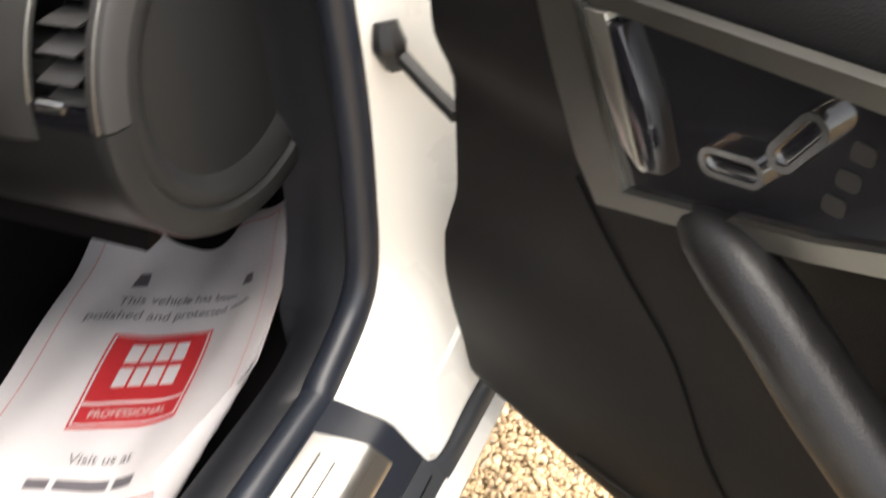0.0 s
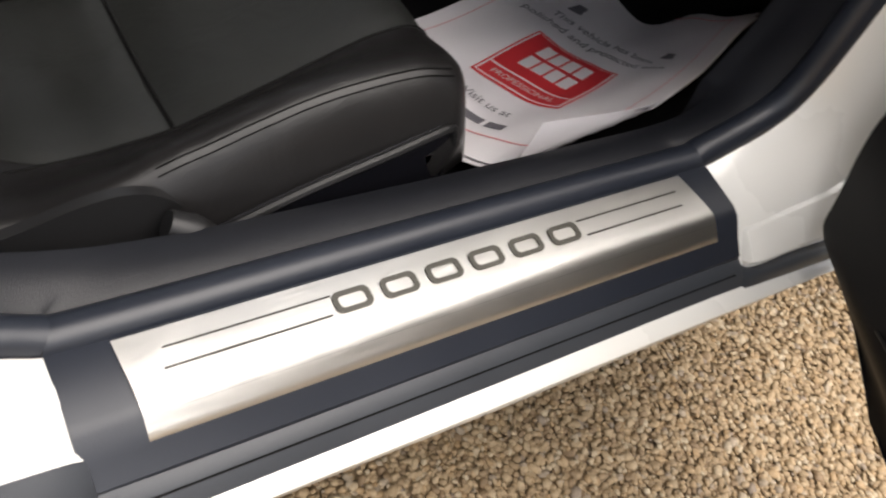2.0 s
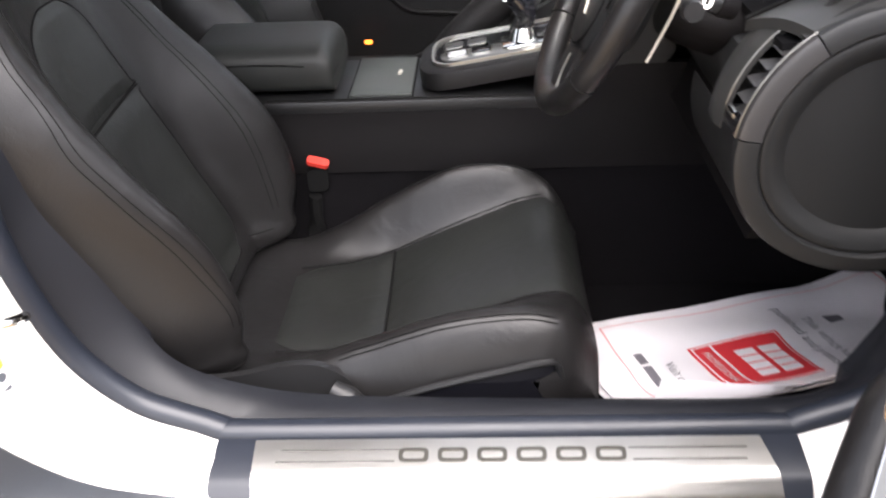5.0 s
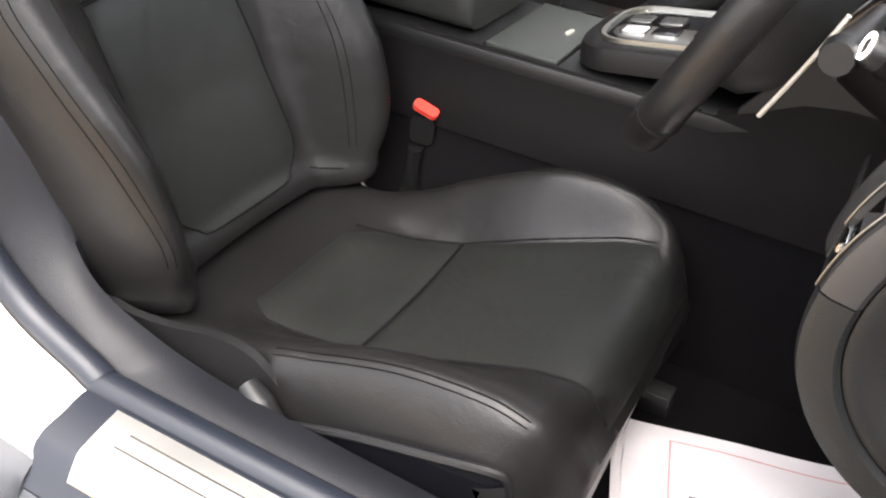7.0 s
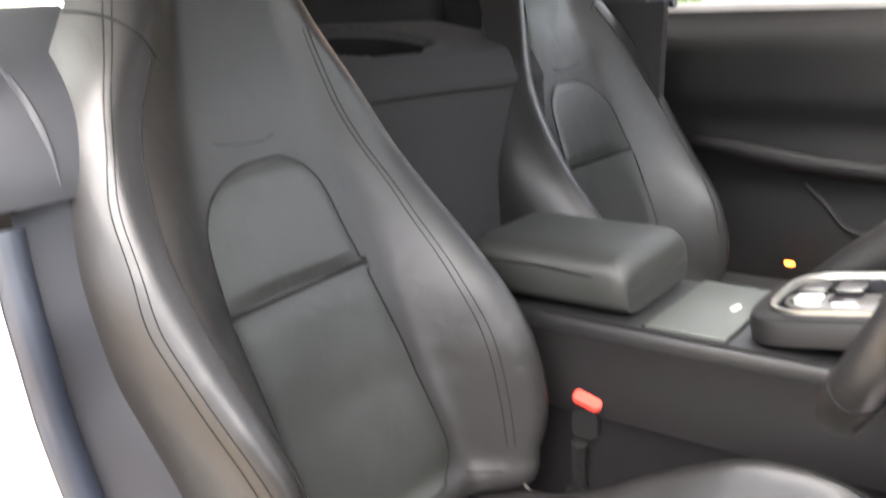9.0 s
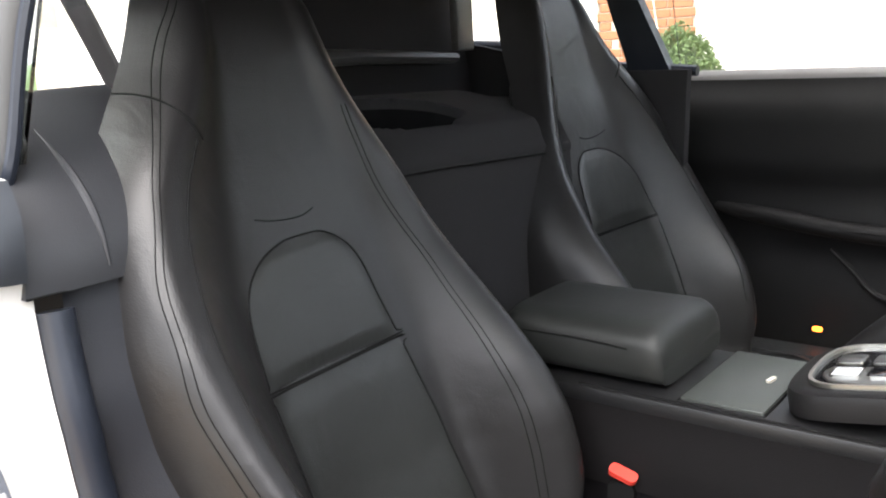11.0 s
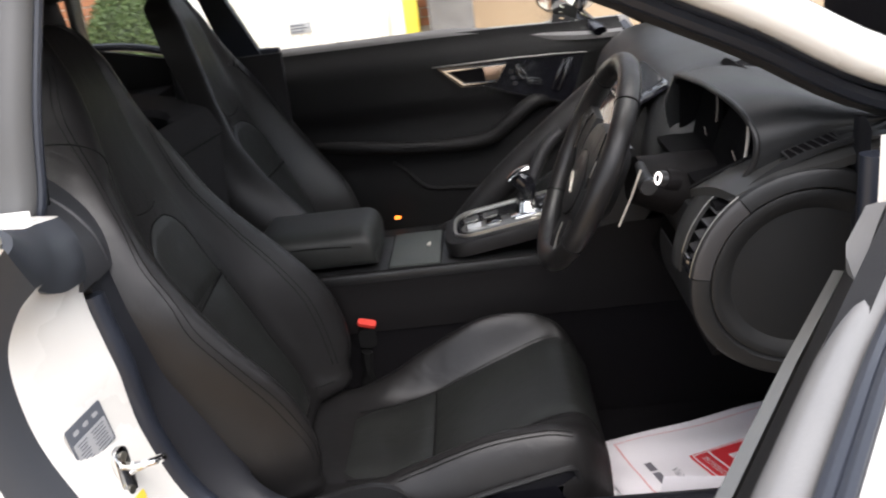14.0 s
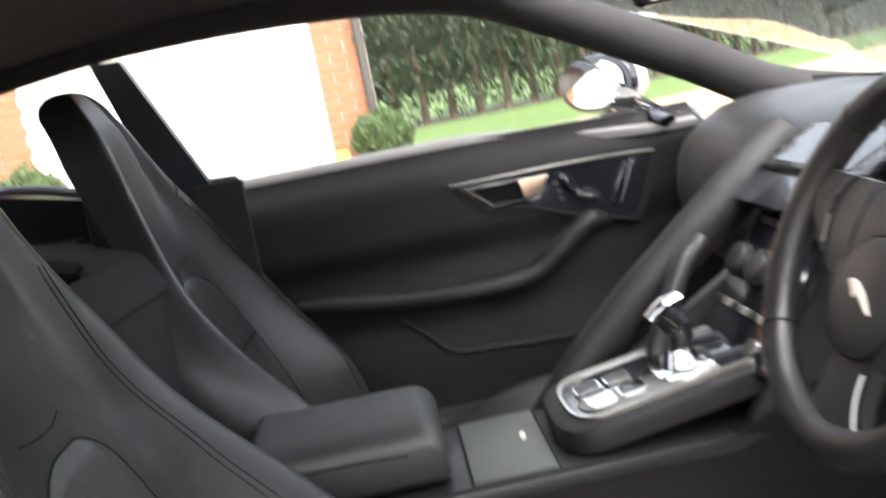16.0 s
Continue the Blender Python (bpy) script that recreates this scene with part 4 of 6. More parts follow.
buckle = thing("seat_belt_buckle", "black seat belt buckle with red release button", "seat belt", at=(.37, .555, .22))
# stalk and body take the seam black to colour in deep shade
part("buckle_stalk", tube([(.0, .0, .0), (-.005, .004, .09), (-.002, .006, .16)], [.016, .018, .018], 8, flat=.6), STITCH, buckle)
part("buckle_body", prism(rounded(.034, .040, .010), .016, pose(.003, .018, .186, 90, 0, 8) @ pose(0, 0, -.004)), STITCH, buckle)
part("release_button", prism(rounded(.036, .016, .006), .008, facing((.006, .010, .214), (.32, -.35, .88), (0, 1, .3))), RED, buckle, "red release button")

part("buckle_wire", tube([(-.091, -.015, .106), (-.083, -.015, .094), (-.063, -.015, .082), (-.035, -.010, .060), (-.006, 0, .03)], .0014, 6, 24), PADDLE, buckle, "thin pale wire")

# ---- centre console ----
console = thing("centre_console", "black leather-trimmed centre console with armrest", "console", at=(0, 0, 0))
edge_z = lambda x: .528 + .05 * float(smooth(.72, .86, x))
for y, k in ((.592, -1), (.800, 1)):
    part("side_panel", sheet([[(x, y + k * .022 * smooth(0, 1, q), edge_z(x) * (1 - q) + .415 * q) for x in np.linspace(.02, 1.05, 24)] for q in np.linspace(0, 1, 6)], .02, (0, -k, 0)), CONSOLE, console, "black padded console side")
    part("side_carpet", sheet([[(x, y + k * (.016 + .03 * q), .418 * (1 - q) + .205 * q + (.14 * (1 - q) * smooth(1.0, 1.2, x))) for x in np.linspace(-.05, 1.56, 24)] for q in np.linspace(0, 1, 5)], .02, (0, -k, 0)), CARPET, console, "black carpeted tunnel side")
part("console_top", box(.02, .86, .590, .802, .505, .530, .006), PLASTIC, console)
part("edge_seam", tube([(x, .596, .530) for x in np.linspace(.3, .72, 8)], .002, 6), STITCH, console)
arm_rows = []
for x in np.r_[np.linspace(.17, .384, 14), np.linspace(.389, .409, 8)]:
    e = math.sqrt(max(0, 1 - (max(0, x - .379) / .0305) ** 2)) if x > .379 else 1
    q = math.sqrt(max(.1, 1 - (max(0, .19 - x) / .03) ** 2))
    h, w = .070 * (.55 + .45 * e) * q, .098 * (.90 + .10 * e)
    ring = []
    for a in np.linspace(0, 2 * math.pi, 36, endpoint=False):
        c, s_ = math.cos(a), math.sin(a)
        ring.append((x, .700 + w * abs(c) ** .38 * np.sign(c), .536 + h / 2 + h / 2 * abs(s_) ** .42 * np.sign(s_) + .006 * (1 - c * c) * (s_ > 0)))
    arm_rows.append(ring)
armrest = part("armrest", loft(arm_rows), ARM_LEATHER, console, "padded black leather armrest lid")
part("armrest_seam", tube([(.19, .604, .586), (.29, .602, .588), (.365, .603, .584)], .0014, 6), STITCH, armrest)
lid = part("cup_lid", box(.432, .532, .607, .795, .528, .5345, .002), LID, console, "dark grey sliding cup holder lid")
for x in (.4305, .5335):
    part("lid_gap", box(x - .0012, x + .0012, .604, .798, .5285, .5318, .0004, 1), STITCH, console)
part("lid_button", prism(rounded(.006, .020, .003), .003, facing((.507, .707, .5345), (0, 0, 1), (0, 1, 0)) @ pose(0, 0, 0, 0, 0, -8)), PADDLE, lid, "small chrome button")

# gear selector island: a padded collar, a silver ring, black floor, switches and lever
def tongue(x0, x1, half, n=40):
    pts = []
    for a in np.linspace(90, 270, n // 2):
        c, d = math.cos(radians(a)), math.sin(radians(a))
        pts.append((x0 + half * .75 - half * .75 * abs(c) ** .62, half * abs(d) ** .62 * (1 if d > 0 else -1)))
    pts += [(x0 + half * .75 + (x1 - x0 - half * .75) * s, -half) for s in np.linspace(.1, 1, n // 4)]
    pts += [(x1 - (x1 - x0 - half * .75) * s, half) for s in np.linspace(0, .9, n // 4)]
    return pts


tilt = pose(.545, .700, .532, 0, -9, 0)
part("collar", prism(tongue(0, .32, .098), .030, tilt, .010), BAR_LEATHER, console, "padded black collar")
surround = part("silver_surround", prism(tongue(.023, .30, .078), .006, tilt @ pose(0, 0, .029), .002, hole=tongue(.0272, .292, .0742)), SATIN, console, "satin silver surround")
part("selector_floor", prism(tongue(.0275, .292, .074), .003, tilt @ pose(0, 0, .028)), PIANO, console, "gloss black selector panel")
part("switch_plate", prism([(.040, -.040), (.052, -.058), (.075, -.0665), (.210, -.0665), (.210, -.012), (.140, -.008), (.044, -.008), (.038, -.022)], .003, tilt @ pose(0, 0, .0305), .001), DARK_SATIN, console, "satin switch plate")
# the third switch's pale face is a sky reflection put into its colour
for (x, y), face in (((.060, .014), SATIN_GREY), ((.100, .014), SATIN_GREY), ((.066, -.034), LABEL_GREY), ((.106, -.034), PIANO)):
    sw = part("console_switch", prism(rounded(.030, .028, .004), .005, tilt @ pose(x, y, .0325), .0015), face, console, "small console switch")
    part("switch_frame", prism(rounded(.034, .032, .005), .004, tilt @ pose(x, y, .0325), hole=rounded(.0295, .0275, .004)), CHROME, sw)
lever_at = tilt @ pose(.176, -.018, .026)
gate = part("lever_base", prism(rounded(.075, .070, .015), .012, lever_at, .004), CHROME, console, "bright lever base")
part("lever_collar", tube([tuple(lever_at @ Vector((0, 0, .010))), tuple(lever_at @ Vector((.002, 0, .030)))], [.026, .016], 12), CHROME, gate)
lever = part("gear_lever", tube([tuple(lever_at @ Vector(p)) for p in ((.002, 0, .022), (.010, 0, .048), (.006, 0, .066), (-.004, 0, .080))], [.011, .015, .019, .017], 14, 24), PIANO, console, "black gear lever")
part("lever_cap", tube([tuple(lever_at @ Vector(p)) for p in ((-.022, 0, .078), (-.002, 0, .089), (.024, 0, .093))], [.010, .0125, .010], 12, flat=.5), CHROME, lever, "chrome lever cap")
part("lever_button", prism(rounded(.022, .014, .005), .005, lever_at @ pose(.045, .0, .012)), PIANO, gate)
for y in (-.04, .04):
    part("side_rocker", prism(rounded(.085, .016, .005), .008, tilt @ pose(.235, y, .030), .002), PIANO, console)

# ---- passenger grab rail ----
rail = thing("grab_rail", "black leather grab rail between console and dash", "grab handle")
part("main_bar", tube([(.55, .812, .500), (.60, .818, .555), (.70, .825, .640), (.80, .833, .715), (.89, .842, .775), (.96, .86, .815)], [.020, .024, .026, .027, .030, .034], 14, 40, flat=1.25), BAR_LEATHER, rail, "padded diagonal bar")
part("lower_brace", tube([(.70, .760, .575), (.735, .775, .640), (.765, .785, .690), (.80, .79, .72)], [.012, .015, .014, .012], 10, 24), PLASTIC, rail)
part("knee_pad", sheet([[(.56 + .42 * s, .815 + .012 * math.sin(math.pi * t), .505 + .245 * s - (.26 + .2 * s) * t) for s in np.linspace(0, 1, 10)] for t in np.linspace(0, 1, 6)], .02, (0, -1, 0)), TRIM, rail)

# ---- dashboard ----
dash = thing("dashboard", "black soft-touch dashboard with round end panel", "dashboard")
cave = lambda y: float(smooth(.10, .16, y) * smooth(.56, .50, y))
prof = lambda y: [(1.56, .80), (1.38, .825 + .02 * smooth(.1, .3, y)), (1.18, .830 + .030 * smooth(.08, .25, y) * smooth(1.36, 1.2, y)), (1.06 + .05 * cave(y), .820 + .040 * smooth(.08, .25, y) * smooth(1.36, 1.2, y) - .05 * cave(y)), (.985 + .06 * cave(y), .785 + .055 * smooth(.10, .25, y) * smooth(1.36, 1.2, y) - .095 * cave(y)), (.945 + .02 * cave(y), .745 + .04 * smooth(.1, .3, y) - .055 * cave(y)),
                 (.925 + .02 * smooth(.2, .1, y), .705), (.932, .655), (.965, .590), (1.04, .535), (1.20, .505), (1.45, .50)]
dash_rows = [[(x + .025 * smooth(1.25, 1.36, y) + .0 * y, y, z) for x, z in spline(prof(y), 40)] for y in np.r_[np.linspace(.10, .16, 5), np.linspace(.18, 1.22, 30), np.linspace(1.24, 1.335, 6)]]
part("dash_body", sheet(dash_rows, .02, (1, 0, -.2)), TRIM, dash, "soft black dash pad")
part("top_seam", tube([(1.19, y, .866) for y in np.linspace(.24, 1.24, 10)], .0025, 6), STITCH, dash)

# rounded end that faces the door opening: a dished panel, a rim with a cover plate, and the barrel behind it
BX, BZ, BR = 1.06, .640, .160
around = lambda r, deg, y: (BX + r * math.cos(radians(deg)), y, BZ + r * math.sin(radians(deg)) * (1 if math.sin(radians(deg)) > 0 else .86))
rings = []
for r, y in ((.1318, .098), (.1312, .088), (.127, .0865), (.118, .089), (.106, .096), (.092, .107), (.076, .119), (.056, .129), (.034, .134), (.014, .1355), (.002, .1358)):
    rings.append([around(r, a, y) for a in np.linspace(0, 360, 72, endpoint=False)])
part("end_dish", loft(rings), TRIM, dash, "dished round end panel")


def rim_piece(name, a0, a1, material, label=""):
    prof_ = [(.1315, .098), (.1325, .087), (.136, .083), (.152, .083), (.158, .086), (.160, .092), (.160, .098)]
    part(name, loft([[around(r, a, y) for r, y in prof_] for a in np.linspace(a0, a1, max(6, int(abs(a1 - a0) / 3)))]), material, dash, label)


rim_piece("cover_plate", 126, 171, VANE, "grey curved cover plate")
rim_piece("rim", 171.6, 330, TRIM)
rim_piece("rim", -29, 125.4, TRIM)
VA0, VA1, VY0, VY1 = 129.0, 166.0, .096, .150
skin = [[around(BR - .001, a, y) for y in np.linspace(.097, .30, 14)] for a in np.linspace(171, 300, 40)]
part("barrel", sheet(skin, .006, (.3, 0, 0)), PLASTIC, dash, "rounded lower dash end")
band = [[around(BR + .004 * math.sin(math.pi * q), a, VY1 + .055 * q) for q in np.linspace(0, 1, 6)] for a in np.linspace(118, 176, 24)]
part("vent_surround", sheet(band, .008, (.5, 0, -.5)), SATIN_GREY, dash, "satin grey vent surround")
part("vent_end", sheet([[around(BR, a, y) for y in np.linspace(.097, VY1, 5)] for a in np.linspace(VA0, 119, 5)], .02, (.5, 0, -.8)), SATIN_GREY, dash)
part("vent_foot", sheet([[around(BR - .001, a, y) for y in np.linspace(.097, VY1, 5)] for a in np.linspace(VA1, 172, 5)], .02, (.8, 0, 0)), PIANO, dash)
vent = part("side_vent", sheet([[around(BR - .035, a, y) for y in np.linspace(.094, VY1 + .004, 5)] for a in np.linspace(VA0 - 2, VA1 + 2, 16)], .006, (.5, 0, -.5)), PIANO, dash, "curved air vent with broad vanes")
for k in range(5):
    a = VA0 + 5.0 + 7.2 * k
    part("vane", sheet([[around(BR - .016 + .013 * q, a - 1.6 + 6.2 * q, y + .010 * q) for q in np.linspace(0, 1, 4)] for y in np.linspace(.100, VY1 - .016, 5)], .003, (.6, 0, -.5)), VANE, vent)
part("outer_trim_line", tube([around(BR + .0015, a, .090) for a in np.linspace(125, 171, 12)], .0009, 6, 40), DARK_SATIN, vent, "fine chrome line")
part("inner_trim_line", tube([around(BR + .001, a, VY1 - .001) for a in np.linspace(VA0, VA1, 12)], .0009, 6, 40), DARK_SATIN, vent)
part("thumbwheel", tube([around(BR - .004, VA1 + .5, y) for y in (VY1 - .030, VY1 - .018, VY1 - .006)], .005, 10), CHROME, vent, "chrome thumbwheel")

# satin shoulder with the small demist vent
low_e = even([(.965, .094, .772), (.995, .092, .786), (1.03, .090, .797), (1.075, .090, .803), (1.12, .092, .812), (1.20, .095, .830)], 20)
top_e = even([(.930, .205, .752), (.975, .19, .778), (1.02, .18, .799), (1.062, .175, .817), (1.124, .172, .831), (1.20, .17, .843)], 20)
fascia = part("fascia_shoulder", sheet([low_e * (1 - q) + top_e * q + np.array([0, 0, .008]) * math.sin(math.pi * q) for q in np.linspace(0, 1, 8)], .012), SATIN_GREY, dash, "satin grey fascia shoulder")
part("fascia_joint", tube([tuple(p + np.array([0, .002, .002])) for p in top_e], .003, 6, 40), STITCH, dash)
vx = Vector((.055, .012, .018)).normalized()
vn = Vector((-.18, -.45, .87)).normalized()
dm_ = facing((1.070, .120, .8205), vn, vx) @ Matrix.Scale(.78, 4)
demist = part("demist_vent", prism([(-.018, -.046), (.010, -.046), (.019, .046), (-.009, .046)], .003, dm_, .001, hole=[(-.016, -.043), (.009, -.043), (.017, .043), (-.008, .043)]), VANE, dash, "small slatted demist vent")
part("vent_back", prism([(-.016, -.043), (.009, -.043), (.017, .043), (-.008, .043)], .001, dm_ @ pose(0, 0, .0005)), CARPET, demist)
for k in range(6):
    y = -.034 + .0135 * k
    part("vent_slat", prism([(-.0155 + .08 * (y + .04), y), (.0095 + .08 * (y + .04), y + .006), (.0095 + .08 * (y + .04), y + .0085), (-.0155 + .08 * (y + .04), y + .0025)], .0015, dm_ @ pose(0, 0, .001)), VANE, demist)

# instrument cowl: a curved brow over a deep recess with two dials
brow = even([(.978, .522, .842), (.978, .508, .855), (.974, .475, .864), (.972, .415, .874), (.970, .360, .880), (.970, .290, .886), (.972, .236, .886), (.980, .180, .880), (.990, .146, .866), (1.000, .122, .840), (.994, .122, .800), (.972, .135, .765)], 48)
cowl = []
for q in np.linspace(0, 1, 12):
    row = []
    for i, p in enumerate(brow):
        fall = float(smooth(30, 47, i))
        row.append((p[0] + .24 * q, p[1] + .04 * q * (1 if p[1] < .2 else 0) * fall, p[2] + (.853 - .02 * fall - p[2]) * float(smooth(0, 1, q)) + .010 * math.sin(math.pi * min(1, q * 1.6)) * (1 - fall)))
    cowl.append(row)
part("instrument_cowl", sheet(cowl, .006), TRIM, dash, "curved soft instrument cowl")
part("cowl_edge", tube([tuple(p) for p in brow[::3]], .0045, 8, 80), PLASTIC, dash, "dark cowl edge")
cavity = []
for q in np.linspace(0, 1, 6):
    cavity.append([(p[0] + .075 * q, .340 + (p[1] - .340) * (1 - .16 * q), .795 + (p[2] - .795) * (1 - .28 * q) - .004) for p in brow])
# the hood's shade is put into the recess colour; cheek sheet added for it
part("cowl_recess", sheet(cavity, .004, (0, 0, -.5)), RECESS_SHADE, dash)
part("cheek_lining", sheet([[(.984 + .15 * r, .506 + .020 * q + .030 * r * r, .850 - .105 * q + .012 * r) for r in np.linspace(0, 1, 8)] for q in np.linspace(0, 1, 8)], .003, (0, 1, 0)), RECESS_SHADE, dash)
part("cowl_cheek", sheet([[(.978 - .016 * math.sin(math.pi * q) + .16 * r, .512 + .020 * q + .040 * r * r, .858 - .118 * q + .012 * r) for r in np.linspace(0, 1, 8)] for q in np.linspace(0, 1, 10)], .012, (0, 1, 0)), TRIM, dash, "grey side of the instrument housing")
dial_m = facing((1.045, .340, .800), (-1, 0, .30))
part("dial_panel", prism(rounded(.42, .160, .04), .004, dial_m), RECESS_SHADE, dash, "dark instrument panel")
for y, z, r0, a0, a1, rad in ((.298, .766, .088, 12, 90, .0030), (.468, .764, .086, 26, 88, .0016)):
    dm = facing((1.004, y, z), (-1, 0, .30))
    d = part("dial", prism(disc(r0 - .004, 40), .006, dm @ pose(0, 0, -.010)), RECESS_SHADE, dash, "round dark dial")
    part("dial_arc", tube([tuple(dm @ Vector((r0 * math.cos(radians(a)), r0 * math.sin(radians(a)), 0))) for a in np.linspace(a0, a1, 14)], [rad * .8, rad, rad * .7, rad * .3], 6, 40), PADDLE, d, "slim silver dial arc")
    part("dial_tick", tube([tuple(dm @ Vector((q * (r0 - .052) + .012, .020 - .012 * q, 0))) for q in (.3, .7, 1)], .0008, 6), PADDLE, d)
# floor coloured near black as the shade under the hood
part("recess_floor", sheet([[(.945 + .10 * q, y, .752 + .006 * q) for y in np.linspace(.12, .525, 12)] for q in np.linspace(0, 1, 4)], .01), RECESS_SHADE, dash)

# middle stack: screen, switches, three rotary dials
sm = facing((.942, .690, .8105), (-.44, 0, .90), (.9, 0, .44))
screen = part("screen_bezel", prism(rounded(.250, .088, .012), .010, sm, .003), PIANO, dash, "gloss black screen surround")
part("display", prism(rounded(.196, .078, .006), .002, sm @ pose(0, .003, .010)), SCREEN, screen, "blank touch display")
part("screen_trim", tube([(.9035, y, .797) for y in (.57, .69, .81)], .0014, 6), SATIN, screen, "fine silver lower edge")
part("screen_base", sheet([[(.902 - .045 * q, y, .790 - .030 * q) for y in np.linspace(.56, .82, 6)] for q in np.linspace(0, 1, 5)], .012, (.6, 0, -.8)), PIANO, dash, "gloss black key strip below the screen")
for side in (-1, 1):
    for k in range(4):
        part("screen_key", prism(rounded(.012, .010, .003), .001, sm @ pose(side * .110, -.028 + .019 * k, .0095)), PLASTIC, screen)
stack = facing((.838, .695, .680), (-.80, 0, .60))
st = part("stack_panel", prism(rounded(.205, .235, .02), .02, stack @ pose(0, 0, -.02), .006), PIANO, dash, "gloss black heater panel")
for k in (-1, 0, 1):
    kn = part("rotary_knob", prism(disc(.021, 28), .020, stack @ pose(k * .062, .005, .0), .003), PLASTIC, st, "heater knob")
    part("knob_ring", prism(disc(.024, 28), .010, stack @ pose(k * .062, .005, .0), hole=disc(.0205, 28)), CHROME, kn)
for k in range(7):
    part("stack_key", prism(rounded(.021, .010, .002), .004, stack @ pose(-.078 + .026 * k, -.052, 0), .001), SATIN if k % 2 else PLASTIC, st)
for k in range(6):
    part("stack_key", prism(rounded(.022, .010, .002), .004, stack @ pose(-.068 + .027 * k, .065, 0), .001), PLASTIC, st)
part("ignition_socket", prism(disc(.011, 20), .004, stack @ pose(.06, -.085, 0)), CHROME, st)
part("stack_cheek", sheet([[(.76 + .18 * s, .592, .545 + .25 * s - .20 * t) for s in np.linspace(0, 1, 6)] for t in np.linspace(0, 1, 4)], .015, (0, 1, 0)), TRIM, dash)

start = part("starter_button", prism(disc(.0115, 28), .014, facing((.892, .172, .781), (-.9, -.25, .3)), .003), PLASTIC, dash, "round lit starter button")
part("button_face", prism(disc(.0090, 28), .0015, facing((.892, .172, .781), (-.9, -.25, .3)) @ pose(0, 0, .0135), hole=disc(.0058, 28)), LIT_BUTTON, start)
part("button_centre", prism(disc(.0056, 24), .0012, facing((.892, .172, .781), (-.9, -.25, .3)) @ pose(0, 0, .0135)), SATIN_GREY, start)
part("starter_socket", prism(disc(.0145, 28), .02, facing((.896, .173, .780), (-.9, -.25, .3)) @ pose(0, 0, -.012), .004), CONSOLE, dash)
part("column_shroud", tube([(.99, .345, .715), (.92, .345, .722), (.87, .345, .735)], [.080, .076, .056], 24, 20, flat=.62), CONSOLE, dash, "steering column shroud")
part("knee_panel", sheet([[(.935 + .03 * math.sin(math.pi * t), .12 + .46 * s, .70 - .17 * t) for s in np.linspace(0, 1, 10)] for t in np.linspace(0, 1, 6)], .02, (1, 0, 0)), CONSOLE, dash)

# ---- steering wheel ----
WC, LEAN_BACK = (.800, .345, .770), 26.0
wheel = thing("steering_wheel", "black leather three-spoke steering wheel", "steering wheel", at=WC)
wf = pose(0, 0, 0, 0, LEAN_BACK, 0) @ facing((0, 0, 0), (-1, 0, 0))
circle = lambda r, a, z=0.0: tuple(wf @ Vector((r * math.cos(a), r * math.sin(a), z)))
circle_at = lambda r, a, y, z: tuple(wf @ Vector((r * math.cos(a), r * math.sin(a) + y, z)))
part("rim", tube([circle(.162, a) for a in np.linspace(0, 2 * math.pi, 36, endpoint=False)], 0.0172, 18, 120, True, up=tuple(wf.to_3x3() @ Vector((0, 0, 1)))), LEATHER, wheel, "leather-bound rim")
for a in (48, 132, 215, 325):
    c = Vector(circle(.162, radians(a)))
    t = Vector(circle(1, radians(a + 90)))
    part("rim_seam", tube([tuple(c + (wf.to_3x3() @ Vector((math.cos(radians(a)) * math.cos(q), math.sin(radians(a)) * math.cos(q), math.sin(q)))) * .0174) for q in np.linspace(0, 2 * math.pi, 16, endpoint=False)], .0012, 6, 30, True, up=tuple(t)), STITCH, wheel)
hub_rings = []
for r, z in ((.70, -.055), (.94, -.035), (1.0, -.014), (.96, -.004), (.80, .002), (.50, .004), (.05, .004)):
    hub_rings.append([tuple(wf @ Vector((.078 * r * abs(math.cos(a)) ** .7 * np.sign(math.cos(a)), .080 * r * abs(math.sin(a)) ** .7 * np.sign(math.sin(a)) - .014, z))) for a in np.linspace(0, 2 * math.pi, 56, endpoint=False)])
hub = part("hub", loft(hub_rings, True, False), TRIM, wheel, "squarish hub cover")
pad_rings = []
for r, z in ((.052, .0015), (.0525, .0045), (.049, .0065), (.038, .0085), (.020, .0100), (.003, .0105)):
    pad_rings.append([circle_at(r, a, -.034, z) for a in np.linspace(0, 2 * math.pi, 48, endpoint=False)])
pad = part("airbag_pad", loft(pad_rings, True, False), PLASTIC, hub, "round dark airbag pad")
part("hub_ring", tube([circle_at(.0535, a, -.034, .0035) for a in np.linspace(0, 2 * math.pi, 24, endpoint=False)], .0013, 6, 60, True, up=tuple(wf.to_3x3() @ Vector((0, 0, 1)))), STITCH, hub)
part("hub_emblem", prism([(-.021, .010), (-.014, .0125), (-.004, .009), (.008, .002), (.022, -.013), (.015, -.010), (.004, -.003), (-.006, .001), (-.008, -.004), (-.012, .003)], .002, wf @ pose(0, -.034, .0102)), PADDLE, pad, "plain chrome emblem shape")
